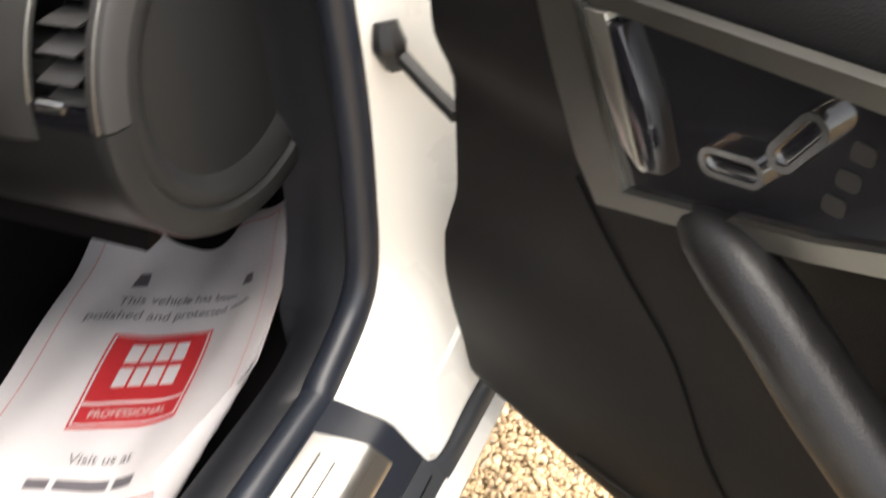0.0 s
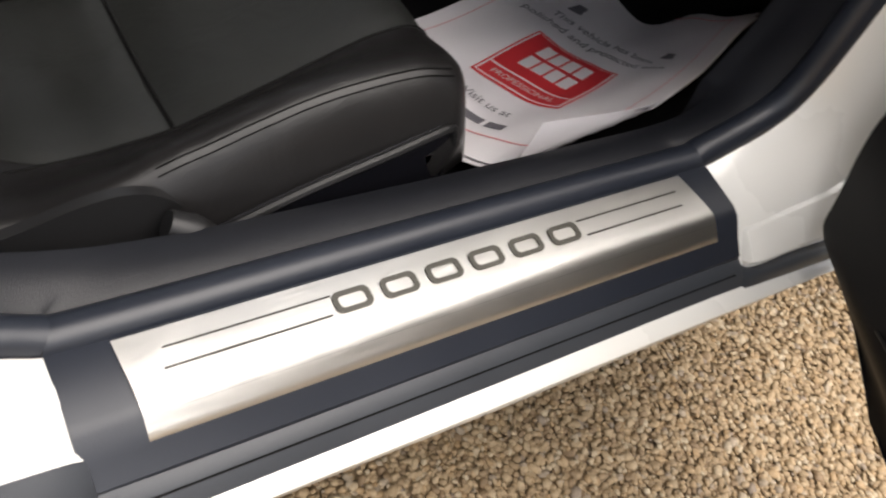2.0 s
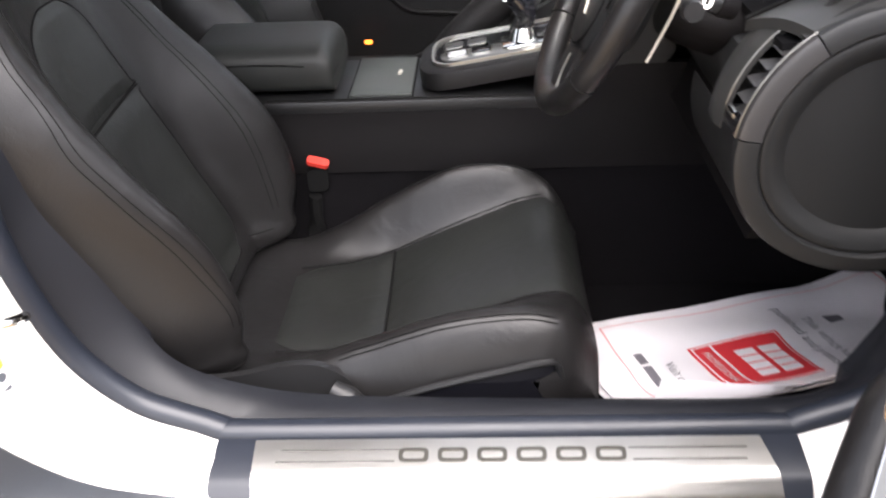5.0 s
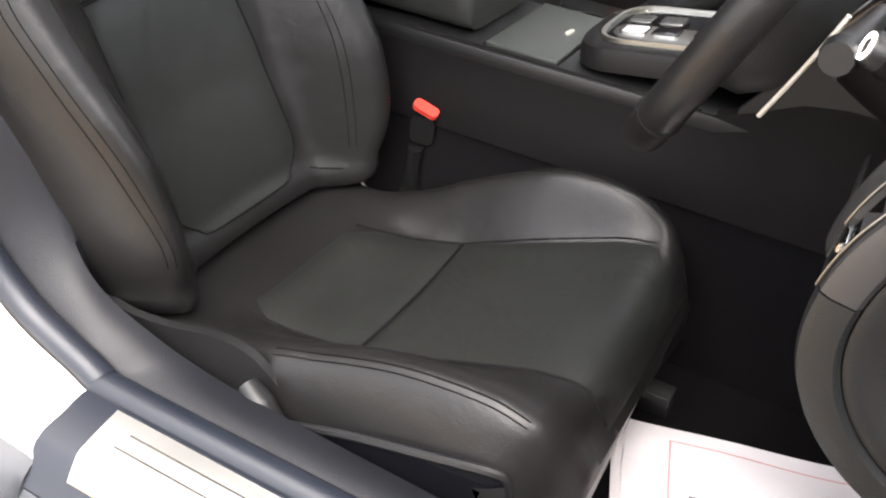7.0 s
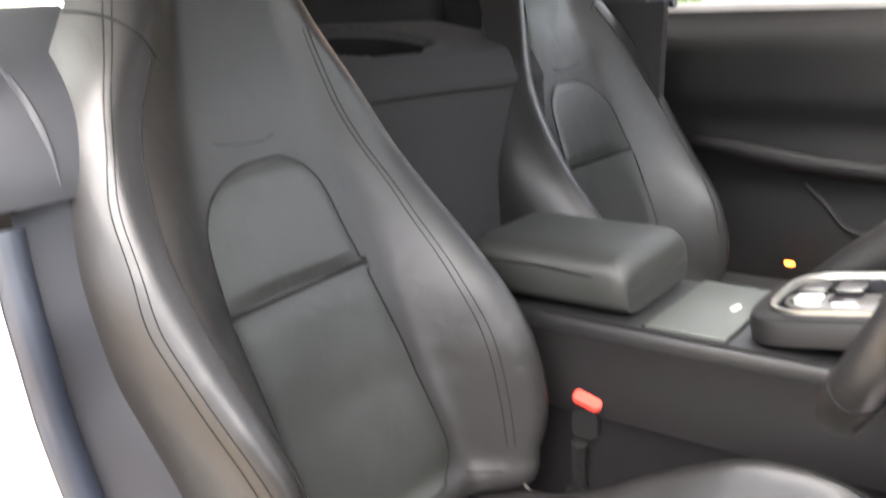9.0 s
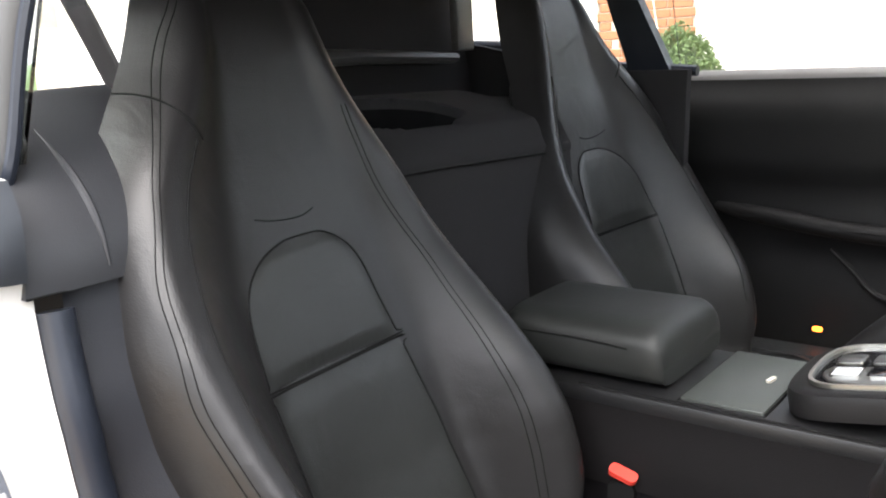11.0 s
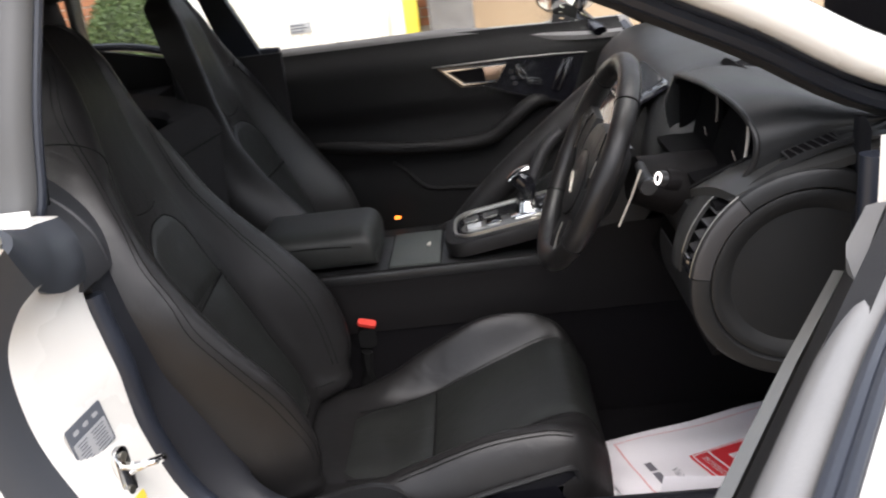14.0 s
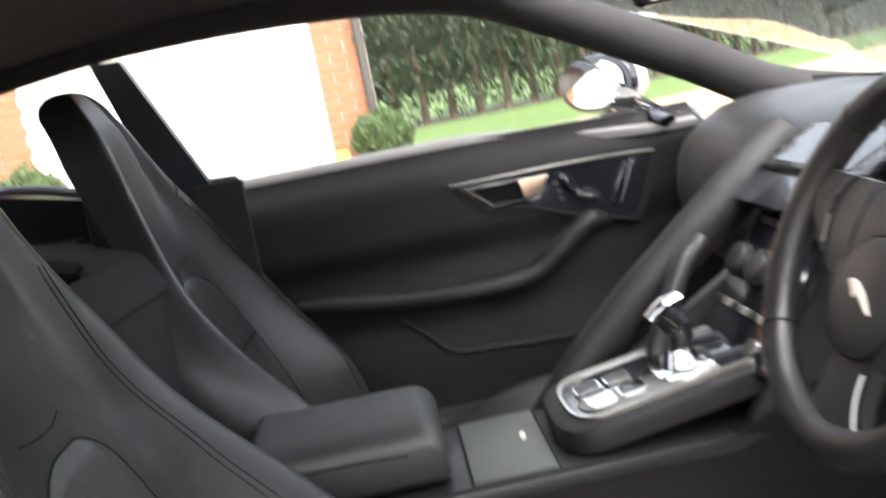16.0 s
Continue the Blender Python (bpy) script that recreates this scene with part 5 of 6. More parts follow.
for sgn in (-1, 1):
    sp = part("spoke", loft([[tuple(wf @ Vector((sgn * r, y_, z_))) for y_, z_ in ((y0, .000), ((y0 + y1) / 2, .006), (y1, .001), (y1 + .001, -.012), ((y0 + y1) / 2, -.016), (y0, -.012))] for r, y0, y1 in ((.050, -.030, .064), (.08, -.024, .066), (.115, .000, .067), (.138, .020, .070), (.152, .036, .074))]), TRIM, wheel, "spoke with switches")
    part("spoke_gap", tube([tuple(wf @ Vector((sgn * x, y, z))) for x, y, z in ((.074, .066, .0035), (.086, .052, .0055), (.092, .030, .0065), (.090, .005, .0065), (.082, -.020, .004))], .0014, 6, 24), STITCH, sp)
    for kx, ky in ((.100, .046), (.112, .050), (.103, .030), (.116, .034), (.104, .014)):
        part("spoke_key", prism(rounded(.010, .008, .003), .002, wf @ pose(sgn * kx, ky, .0045), .0005), PLASTIC, sp)
    part("spoke_trim", tube([tuple(wf @ Vector((sgn * x, y, .0065))) for x, y in ((.0945, .000), (.096, .012), (.0965, .026))], .0012, 6), SATIN, sp)
low = part("lower_spoke", loft([[tuple(wf @ Vector((dx * wdt, -r, dz))) for dx, dz in ((-1, -.002), (0, .004), (1, -.002), (1, -.014), (0, -.018), (-1, -.014))] for r, wdt in ((.070, .046), (.09, .036), (.12, .036), (.155, .050))]), PLASTIC, wheel, "lower spoke")
part("spoke_trim", tube([tuple(wf @ Vector(p)) for p in ((.046, -.143, .004), (.037, -.118, .006), (.035, -.094, .006))], .0016, 6), SATIN, low)
part("shift_paddle", tube([tuple(Vector(p) - Vector(WC)) for p in ((.862, .206, .789), (.847, .205, .752), (.827, .207, .708))], .0030, 8, flat=.6), PADDLE, wheel, "slim silver shift paddle")
part("shift_paddle", tube([tuple(Vector(p) - Vector(WC)) for p in ((.862, .484, .789), (.847, .485, .752), (.827, .483, .708))], .0030, 8, flat=.6), PADDLE, wheel, "slim silver shift paddle")
for sgn in (-1, 1):
    part("column_stalk", tube([tuple(wf @ Vector((sgn * q, .030 + .01 * q, -.075 + .1 * q))) for q in (.04, .10, .16)], [.008, .009, .012], 10), PLASTIC, wheel, "column stalk")
    if sgn < 0:
        for q in (.118, .134, .150):
            part("stalk_ring", tube([tuple(wf @ Vector((sgn * (q + e), .0312, -.075 + .1 * q))) for e in (-.003, 0, .003)], .0120, 12), SATIN, wheel)
    part("stalk_tip", tube([tuple(wf @ Vector((sgn * q, .0315, -.075 + .1 * q))) for q in (.155, .165, .178)], [.0125, .0135, .011], 10), CHROME if sgn < 0 else PLASTIC, wheel)

# pedals in the dark footwell
for y, w in ((.30, .075), (.20, .045)):
    pd = thing("pedal", "black rubber-faced foot pedal", "pedal", "foot pedals", at=(1.33, y, .36))
    part("pedal_pad", prism(rounded(w, .10 if w < .06 else .06, .01), .012, facing((0, 0, 0), (-.8, 0, .6))), RUBBER, pd)
    part("pedal_arm", tube([(.01, 0, .0), (.06, 0, .10), (.10, 0, .22)], .008, 8), IRON, pd)

# ---- doors ----
def door_surface(x, z):
    """How far the door trim stands into the cabin, over its own plane."""
    belt = -.036 * smooth(.78, .88, z)
    ledge = .007 * math.exp(-((z - .575) / .030) ** 2) * smooth(.80, .62, x) * smooth(.05, .2, x) - .018 * smooth(.70, .64, z) * smooth(.40, .54, z)
    low = -.012 * smooth(.50, .36, z) - .060 * smooth(.345, .25, z)
    return belt + ledge + low


def door_front(z):
    return table([.22, .235, .25, .27, .29, .31, .335, .37, .40, .45, .49, .515, .54, .60, .75, .80, .87], [.86, .90, .95, 1.0, 1.03, 1.05, 1.062, 1.070, 1.076, 1.086, 1.088, 1.081, 1.072, 1.068, 1.062, 1.052, 1.024], z)


def car_door(label, to_world, glass, grip):
    door = thing("side_door", label, "car door", "doors of the car")
    P = lambda x, w, z: to_world(Vector((x, w, z)))
    flip = to_world(Vector((0, 1, 0))) - to_world(Vector((0, 0, 0)))
    zs = np.r_[np.linspace(.235, .36, 22), np.linspace(.375, .875, 36)]
    rows = [[tuple(P(x, door_surface(x, z), z)) for x in np.linspace(.075 + .05 * smooth(.5, .22, z), door_front(z), 50)] for z in zs]
    panel = part("trim_panel", sheet(rows, .02, tuple(-flip)), DOOR_CARD, door, "black moulded door trim")
    shell_rows = [[tuple(P(x, -.11 - .03 * math.sin(math.pi * (z - .2) / .68) + .012 * smooth(.75, .88, z), z)) for x in np.linspace(.055 + .05 * smooth(.5, .22, z), door_front(z) + .03, 30)] for z in np.linspace(.235, .872, 24)]
    part("outer_skin", sheet(shell_rows, .02, tuple(flip)), PAINT, door, "white painted outer skin")
    edge = [(P(.075 + .05 * smooth(.5, .22, z), 0, z), P(.055 + .05 * smooth(.5, .22, z), -.10, z)) for z in np.linspace(.237, .872, 20)]
    part("rear_edge", loft([[tuple(a * (1 - s) + b * s) for s in np.linspace(0, 1, 5)] for a, b in edge], False), PAINT, door, "white door end")
    edge = [(P(door_front(z) - .004, float(door_surface(1.0, z)), z), P(door_front(z) + .028, -.10, z)) for z in np.linspace(.237, .86, 20)]
    part("front_edge", loft([[tuple(a * (1 - s) + b * s) for s in np.linspace(0, 1, 5)] for a, b in edge], False), RUBBER, door)
    part("bottom_edge", loft([[tuple(P(x, -.11 + .040 * s, .238)) for s in np.linspace(0, 1, 4)] for x in np.linspace(.13, .88, 12)], False), RUBBER, door)
    # window slot and shoulder
    part("shoulder", sheet([[tuple(P(x, -.034 - .030 * s + .032 * (1 - s) * smooth(.74, .92, x), .874 + .012 * math.sin(math.pi * s) - .045 * smooth(.55, 1.0, x))) for x in np.linspace(.08, 1.03, 24)] for s in np.linspace(0, 1, 7)], .012), DOOR_TOP, door, "soft door shoulder with skylight in its colour")
    part("inner_wiper", tube([tuple(P(x, -.0685, .877 - .045 * smooth(.55, 1.0, x))) for x in np.linspace(.08, 1.02, 12)], .006, 8), RUBBER, door)
    part("outer_wiper", tube([tuple(P(x, -.078, .876 - .045 * smooth(.55, 1.0, x))) for x in np.linspace(.08, 1.02, 12)], .006, 8), RUBBER, door)
    part("outer_shoulder", sheet([[tuple(P(x, -.084 - .018 * s, .878 - .045 * smooth(.55, 1.0, x) - .006 * s * s)) for x in np.linspace(.06, 1.05, 16)] for s in np.linspace(0, 1, 4)], .01), PAINT, door)
    # control panel with its bezel
    fm = lambda x, z, d=0.0: Matrix.Translation(P(x, door_surface(x, z) + d, z)) @ face
    ax = (P(1, 0, 0) - P(0, 0, 0))
    face = Matrix(((ax.x, 0, flip.x, 0), (ax.y, 0, flip.y, 0), (ax.z, 1, flip.z, 0), (0, 0, 0, 1)))
    outer = [(.520, .785), (.72, .786), (.942, .778), (.926, .730), (.900, .668), (.882, .643), (.74, .684), (.66, .713), (.588, .717)]
    inner = [(.548, .774), (.72, .774), (.908, .769), (.892, .731), (.872, .682), (.862, .662), (.74, .696), (.665, .726), (.597, .729)]
    if glass:
        inner = [((a + 1.1 * c) / 2.1, (b + 1.1 * d) / 2.1) for (a, b), (c, d) in zip(inner, outer)]
    cx, cz = .74, .735
    at = fm(cx, cz, .004)
    loc = lambda pts: [(x - cx, z - cz) for x, z in pts]
    bez = part("bezel", prism(loc(outer), .004 if glass else .010, at, .0, hole=loc(inner)), DOOR_CARD if glass else DARK_SATIN, door, "black panel frame" if glass else "dark satin metal bezel")
    if glass:
        part("bright_line", tube([tuple(P(x, door_surface(x, z) + .010, z)) for x, z in ((.522, .784), (.60, .7845), (.72, .785), (.85, .782), (.93, .777))], .0019, 6, 40), DARK_SATIN, bez, "slim satin top line")
    part("switch_panel", prism(loc(inner), .003, at @ pose(0, 0, .001)), PIANO, door, "gloss black switch panel")
    h = part("release_cup", prism(loc([(.566, .768), (.690, .768), (.662, .732), (.604, .735)]), .003, at @ pose(0, 0, .004)), CARPET, door, "dark release recess")
    part("release_lever", prism(loc([(.655, .770), (.715, .770), (.692, .735), (.660, .735)]), .012, at @ pose(0, 0, .005), .003), BRONZE, h, "bronze door release")
    part("release_rim", prism(loc([(.548, .773), (.718, .773), (.690, .727), (.598, .729)]), .008, at @ pose(0, 0, .003), .0, hole=loc([(.557, .7695), (.711, .7695), (.686, .7305), (.602, .7325)])), CHROME, h, "chrome release rim")
    for x, z, turn in ((.755, .746, -58), (.788, .717, -10)):
        sw = part("switch", prism(rounded(.036, .013, .006), .010, fm(cx, cz, .006) @ pose(x - cx, z - cz, 0, 0, 0, turn), .003), PIANO, door, "rocker switch with silver rim")
        part("switch_rim", prism(rounded(.040, .017, .008), .012, fm(cx, cz, .006) @ pose(x - cx, z - cz, 0, 0, 0, turn), hole=rounded(.033, .010, .005)), CHROME, sw)
    for k in range(3):
        part("seat_memory_key", prism(rounded(.012, .010, .003), .003, fm(cx, cz, .006) @ pose(-.012 + .004 * k, .014 - .016 * k, 0)), PLASTIC, door)
    gr = part("tweeter_grille", prism([(.845 - cx + a, b + .004) for a, b in ((.035, .030), (.052, .028), (.040, -.005), (.018, -.045), (.002, -.056), (.018, -.015))], .010, at @ pose(0, 0, .002), .003), PIANO if glass else SATIN, door, "gloss tweeter cover" if glass else "silver tweeter cover")
    part("grille_mesh", prism([(.838 - cx + a, b + .004) for a, b in ((.030, .027), (.040, .026), (.026, -.01), (.004, -.052), (-.006, -.050), (.008, -.01))], .012, at @ pose(0, 0, .002), .004), PIANO, gr)
    # grab handle that runs into the armrest
    pts = [(x_, w_ + grip, z_) for x_, w_, z_ in ((.825, -.028, .652), (.808, .000, .662), (.780, .016, .664), (.745, .020, .645), (.700, .022, .612), (.650, .022, .582), (.56, .022, .574), (.42, .022, .580), (.28, .020, .597), (.16, -.01, .605))]
    grab = part("grab_handle", tube([tuple(P(x, w, z)) for x, w, z in pts], [.015, .022, .0235, .022, .0205, .019, .019, .020, .018, .012], 14, 80, flat=.9), DOOR_CARD if glass else LEATHER, door, "padded leather grab handle")
    part("handle_stitch", tube([tuple(P(x, w + .018, z + .004)) for x, w, z in pts[2:-2]], .0013, 6, 60), STITCH, grab)
    if glass:
        part("pocket_lip", tube([tuple(P(x, door_surface(x, z) + .002, z)) for x, z in ((.38, .535), (.42, .50), (.47, .455), (.56, .445), (.70, .437), (.85, .43))], .006, 8, 40), DOOR_CARD, door)
    part("panel_seam", tube([tuple(P(x, door_surface(x, z) + .001, z)) for x, z in ((.931, .625), (.908, .597), (.880, .568), (.835, .525), (.790, .465), (.753, .43))], .0013, 6, 40), STITCH, door)
    if not glass:
        part("lower_seam", tube([tuple(P(x, door_surface(x, z) + .002, z)) for x, z in ((.915, .352), (.815, .365), (.735, .376), (.655, .390), (.515, .40))], .0015, 6, 40), TRIM, door)
    if glass:
        g = sheet([[tuple(P(x, -.073 + .096 * s, .86 + (table([.0, .1, .31, .61, .77, .937, 1.02], [1.15, 1.15, 1.15, 1.12, 1.04, .89, .84], x) - .86) * s)) for x in np.linspace(.02, 1.0, 20)] for s in np.linspace(0, 1, 6)], .004, tuple(flip))
        part("window_glass", g, GLASS, door, "raised side window").visible_shadow = False
    return door


HINGE, OPEN = (1.12, -.045), 60.0
swing = Matrix.Translation((HINGE[0] - .0075, HINGE[1] - .013, 0)) @ Matrix.Rotation(radians(OPEN), 4, "Z") @ Matrix.Translation((-HINGE[0], -HINGE[1], 0))
car_door("open driver's door, black trim with metal bezel and white skin", lambda v: swing @ Vector((v.x, v.y - .015, v.z - (.012 + .010 * float(smooth(.5, 1.0, v.x))) * float(smooth(.79, .87, v.z)))), False, .0)
car_door("closed passenger door with black trim and raised window", lambda v: Vector((v.x, 2 * MID - v.y + .012, v.z - (.012 + .010 * float(smooth(.5, 1.0, v.x))) * float(smooth(.79, .87, v.z)))), True, .0)

# passenger door mirror
dm = thing("door_mirror", "white and black door mirror with silvered glass", "mirror", at=(.88, 1.58, .915))
turn = Matrix.Rotation(radians(32), 4, "Z")
shell = []
for s in np.linspace(0, 1, 8):
    k = math.sqrt(max(.05, 1 - s ** 2.2))
    shell.append([tuple(turn @ Vector((.02 + .09 * s, .105 * math.cos(a) * k, .060 * abs(math.sin(a)) ** .8 * np.sign(math.sin(a)) * k))) for a in np.linspace(0, 2 * math.pi, 32, endpoint=False)])
oval = lambda w, h: [(w * math.cos(a), h * abs(math.sin(a)) ** .8 * np.sign(math.sin(a))) for a in np.linspace(0, 2 * math.pi, 32, endpoint=False)]
part("mirror_shell", loft(shell), PAINT, dm, "white mirror shell")
part("mirror_frame", prism(oval(.107, .062), .022, turn @ facing((.022, 0, 0), (-1, 0, 0)), .004), PIANO, dm)
part("mirror_face", prism(oval(.090, .050), .002, turn @ facing((-.001, 0, 0), (-1, .05, .10))), MIRROR, dm, "silvered mirror glass")
part("mirror_arm", tube([(.05, -.06, -.05), (.07, -.12, -.07), (.09, -.18, -.09)], .020, 8, flat=.6), PIANO, dm)

# rear-view mirror
rv = thing("rear_view_mirror", "black frameless rear-view mirror on the windscreen", "mirror", at=(.80, .70, 1.060))
part("mirror_body", prism(rounded(.22, .065, .030, 8), .022, facing((0, 0, 0), (-.95, -.3, -.1)), .006), PIANO, rv)
part("mirror_face", prism(rounded(.20, .052, .024, 8), .002, facing((0, 0, 0), (-.95, -.3, -.1)) @ pose(0, 0, .0225)), MIRROR, rv)
part("mirror_stem", tube([(.01, 0, 0), (.04, 0, .03), (.06, 0, .06)], .010, 8), PLASTIC, rv)

# ---- paper mats in the driver's footwell ----
PAPER_W, PAPER_L = .37, .52
ALONG, ACROSS = np.array([.961, .277]), np.array([.277, -.961])
REACH = ([0, .15, .20, .25, .30, .37, .42], [0, .15, .198, .243, .284, .335, .367])
RISE = ([0, .15, .20, .25, .30, .37, .42], [0, 0, .007, .025, .050, .092, .126])


def on_paper(u, v, lift=0.0, shift=(0, 0)):
    """u runs to the reader's right, v away from the seat; the right side climbs the sill and its far corner is pushed back."""
    s, h = u * PAPER_W, v * PAPER_L
    p = np.array([.785, .409]) + ALONG * h + ACROSS * soft(*REACH, s, .04) + np.array(shift) * (1 - u) * (1 - .3 * v)
    k = float(smooth(.35, 1, u) * smooth(.35, 1, v))
    p = p + np.array([-.100, -.012]) * k
    z = .216 + soft(*RISE, s, .04) + .003 * math.sin(u * 9 + v * 4) * math.sin(v * 11) + .0015 * math.sin(u * 23 - v * 9) + .006 * k
    z -= .020 * math.exp(-((u - .45) / .18) ** 2) * float(smooth(.7, 1, v)) - .020 * float(smooth(.75, 1, v))
    over = max(0.0, .122 - p[1])
    p[1] += over * .95
    return np.array([p[0], p[1], z + over * .35 + lift])


def paper(label, lift, shift, material=PAPER):
    return tagged(part("paper_mat", sheet([[on_paper(u, v, lift, shift) for u in np.linspace(0, 1.035, 38)] for v in np.linspace(-.045, 1, 32)], .0012), material), label, "paper mat", "floor papers")


paper("white paper floor mat lying underneath another", -.004, (-.020, .014))
mat_top = paper("printed white paper floor mat on black carpet", .003, (0, 0))


def printed(name, outline, material, label="", n=10):
    """A thin printed patch, given by corners in the paper's own u, v."""
    a, b, c, d = (np.array(p, float) for p in outline)
    rows = [[on_paper(*((a * (1 - s) + b * s) * (1 - t) + (d * (1 - s) + c * s) * t), .0048) for s in np.linspace(0, 1, n)] for t in np.linspace(0, 1, n)]
    return part(name, sheet(rows, .0006), material, mat_top, label)


def quad(u0, u1, v0, v1):
    return [(u0, v0), (u1, v0), (u1, v1), (u0, v1)]


LU0, LU1, LV0, LV1 = .295, .685, .253, .535
printed("logo_border", quad(LU0, LU1, LV0, LV1), INK_RED)
for q in (quad(LU0 + .008, LU1 - .008, LV0 + .008, LV1 - .008),):
    r = printed("logo_inset", q, PAPER)
    r.location.z += .0006
for q, nm in ((quad(LU0 + .016, LU1 - .016, LV0 + .070, LV1 - .012), "logo_square"), (quad(LU0 + .016, LU1 - .016, LV0 + .012, LV0 + .062), "logo_bar")):
    r = printed(nm, q, INK_RED, "red printed block")
    r.location.z += .0012
for row, v in enumerate((.440, .365)):
    for k in range(4):
        u = LU0 + .085 + k * .058
        r = printed("logo_mark", [(u, v), (u + .047, v), (u + .047, v + .058), (u, v + .058)], PAPER, n=3)
        r.location.z += .0018


def print_line(text, u_mid, v, size, material, name="print"):
    """Words laid along the paper letter by letter's mesh."""
    cu = bpy.data.curves.new(name, "FONT")
    cu.body, cu.size, cu.align_x = text, size, "CENTER"
    tmp = bpy.data.objects.new(name, cu)
    scene.collection.objects.link(tmp)
    me = bpy.data.meshes.new_from_object(tmp.evaluated_get(bpy.context.evaluated_depsgraph_get()))
    bpy.data.objects.remove(tmp)
    for vert in me.vertices:
        vert.co = on_paper(u_mid + vert.co.x / PAPER_W, v + vert.co.y / PAPER_L, .0062 if material is not WHITE_PRINT else .0078)
    return part(name, me, material, mat_top)


print_line("This vehicle has been", .50, .642, .023, INK)
print_line("polished and protected with", .50, .586, .023, INK)
print_line("PROFESSIONAL", .490, LV0 + .024, .0150, WHITE_PRINT)
print_line("Visit us at", .47, .158, .020, INK)
for k, w in enumerate((.07, .17, .07)):
    printed("web_bar", quad((.27, .36, .55)[k], (.27, .36, .55)[k] + w, .095, .120), INK)
for u in (.275, .80):
    r = printed("crest", [(u - .032, .715), (u + .032, .715), (u + .020, .765), (u - .020, .765)], INK, "small grey printed crest", 5)
for q in (quad(.06, .063, .05, .96), quad(.94, .943, .05, .96), quad(.06, .943, .05, .054), quad(.06, .943, .957, .96)):
    printed("border_line", q, INK_PINK, n=24)

# ---- garage, planting and distance ----
GY = 6.85
garage = tagged(new("garage_building"), "orange brick garage with white up-and-over door", "garage")
PITCH = 3.10
part("side_wall", box(.24, .46, GY + .25, GY + 6, 0, 3.0, 0), BRICK, garage)
part("wall_core", box(.0, .46, GY + .01, GY + .25, 0, 3.0, 0), MORTAR, garage, "mortar behind the bricks")
part("lintel_wall", box(-14, .0, GY + .0, GY + .25, 2.12, 3.0, .01), BRICK, garage, "orange brick wall over the doors")
part("roof", prism([(-14.5, 3.0), (.75, 3.0), (.75, 3.1), (-6.8, 5.0), (-14.5, 3.1)], 6.4, pose(0, GY + 6.2, 0, 90, 0, 0)), BARK, garage)
for bay in range(4):
    o = -PITCH * bay
    part("wall_core", box(o - 3.02, o - 2.16, GY + .01, GY + .25, 0, 2.12, 0), MORTAR, garage)
    gd = part("garage_door", box(o - 2.08, o - .02, GY + .02, GY + .06, .03, 2.1, .004), GARAGE, garage, "white ribbed garage door")
    for k in range(27):
        x = o - 2.04 + k * .0755
        part("door_rib", box(x, x + .058, GY + .006, GY + .022, .06, 2.07, .004, 1), GARAGE, gd)
    part("door_frame", box(o - 2.16, o - 2.08, GY - .02, GY + .10, 0, 2.16, .004), GARAGE, garage, "white timber frame")
    part("door_frame", box(o - .02, o + .06, GY - .02, GY + .10, 0, 2.16, .004), GARAGE, garage, "white timber frame")
    if not bay:
        notice = part("notice", box(-.93, -.74, GY - .004, GY + .004, .36, .45, .001), LABEL_GREY, gd, "small grey notice")
        for k in range(3):
            part("notice_bar", box(-.92, -.80 + .03 * (k % 2), GY - .006, GY - .0035, .375 + .025 * k, .387 + .025 * k, .0005), LABEL_DARK, gd)
pipe = part("drainpipe", tube([(.42, GY - .05, .0), (.42, GY - .05, 1.5), (.42, GY - .05, 2.9)], .034, 10), IRON, garage, "dark cast drainpipe")
for z in (.5, 1.4, 2.3):
    part("pipe_bracket", box(.37, .47, GY - .06, GY, z, z + .04, .004), IRON, pipe)
brick_me = bpy.data.meshes.new("brick")
_b = box(-.1075, .1075, 0, .012, 0, .065, .004, 1)
_b.to_mesh(brick_me)
_b.free()
brick_me.materials.append(BRICK)
half_me = bpy.data.meshes.new("brick_half")
_b = box(-.05, .05, 0, .012, 0, .065, .004, 1)
_b.to_mesh(half_me)
_b.free()
half_me.materials.append(BRICK)
for r in range(30):
    z = .30 + r * .075
    for k in range(2):
        ob = new("brick", brick_me if k == r % 2 else half_me)
        ob.location = ((.065 + (.115 if k == 0 else .285)) if r % 2 == 0 else (.065 + (.055 if k == 0 else .225)), GY - .002, z)
        if k == 0 and r % 2 == 0:
            ob.data = brick_me
        ob.parent = garage
for bay in range(3):
    for r in range(26):
        z = .20 + r * .075
        for k in range(4):
            ob = new("brick", brick_me if k < 3 or r % 2 else half_me)
            ob.location = (-PITCH * bay - 2.27 - k * .222 + (.0 if r % 2 else -.03), GY - .002, z)
            ob.parent = garage

# striped bollard and a stone planter at the garage corner
bollard = thing("bollard", "short white and yellow painted corner post", "bollard", at=(.09, GY - .12, 0))
part("white_side", box(-.125, -.035, -.05, .05, 0, .58, .006), GARAGE, bollard, "white painted half")
part("yellow_side", box(-.034, .085, -.052, .052, 0, .60, .006), YELLOW, bollard, "yellow painted half")
planter = thing("planter", "square grey stone planter on the gravel", "planter", at=(.45, GY - .22, 0))
part("tub", prism(rounded(.36, .36, .03), .56, pose(0, 0, 0), .02, hole=rounded(.29, .29, .02)), PLANTER, planter, "weathered grey stone tub")
part("planter_soil", prism(rounded(.29, .29, .02), .49, pose(0, 0, .005)), SOIL, planter, "dark potting soil")


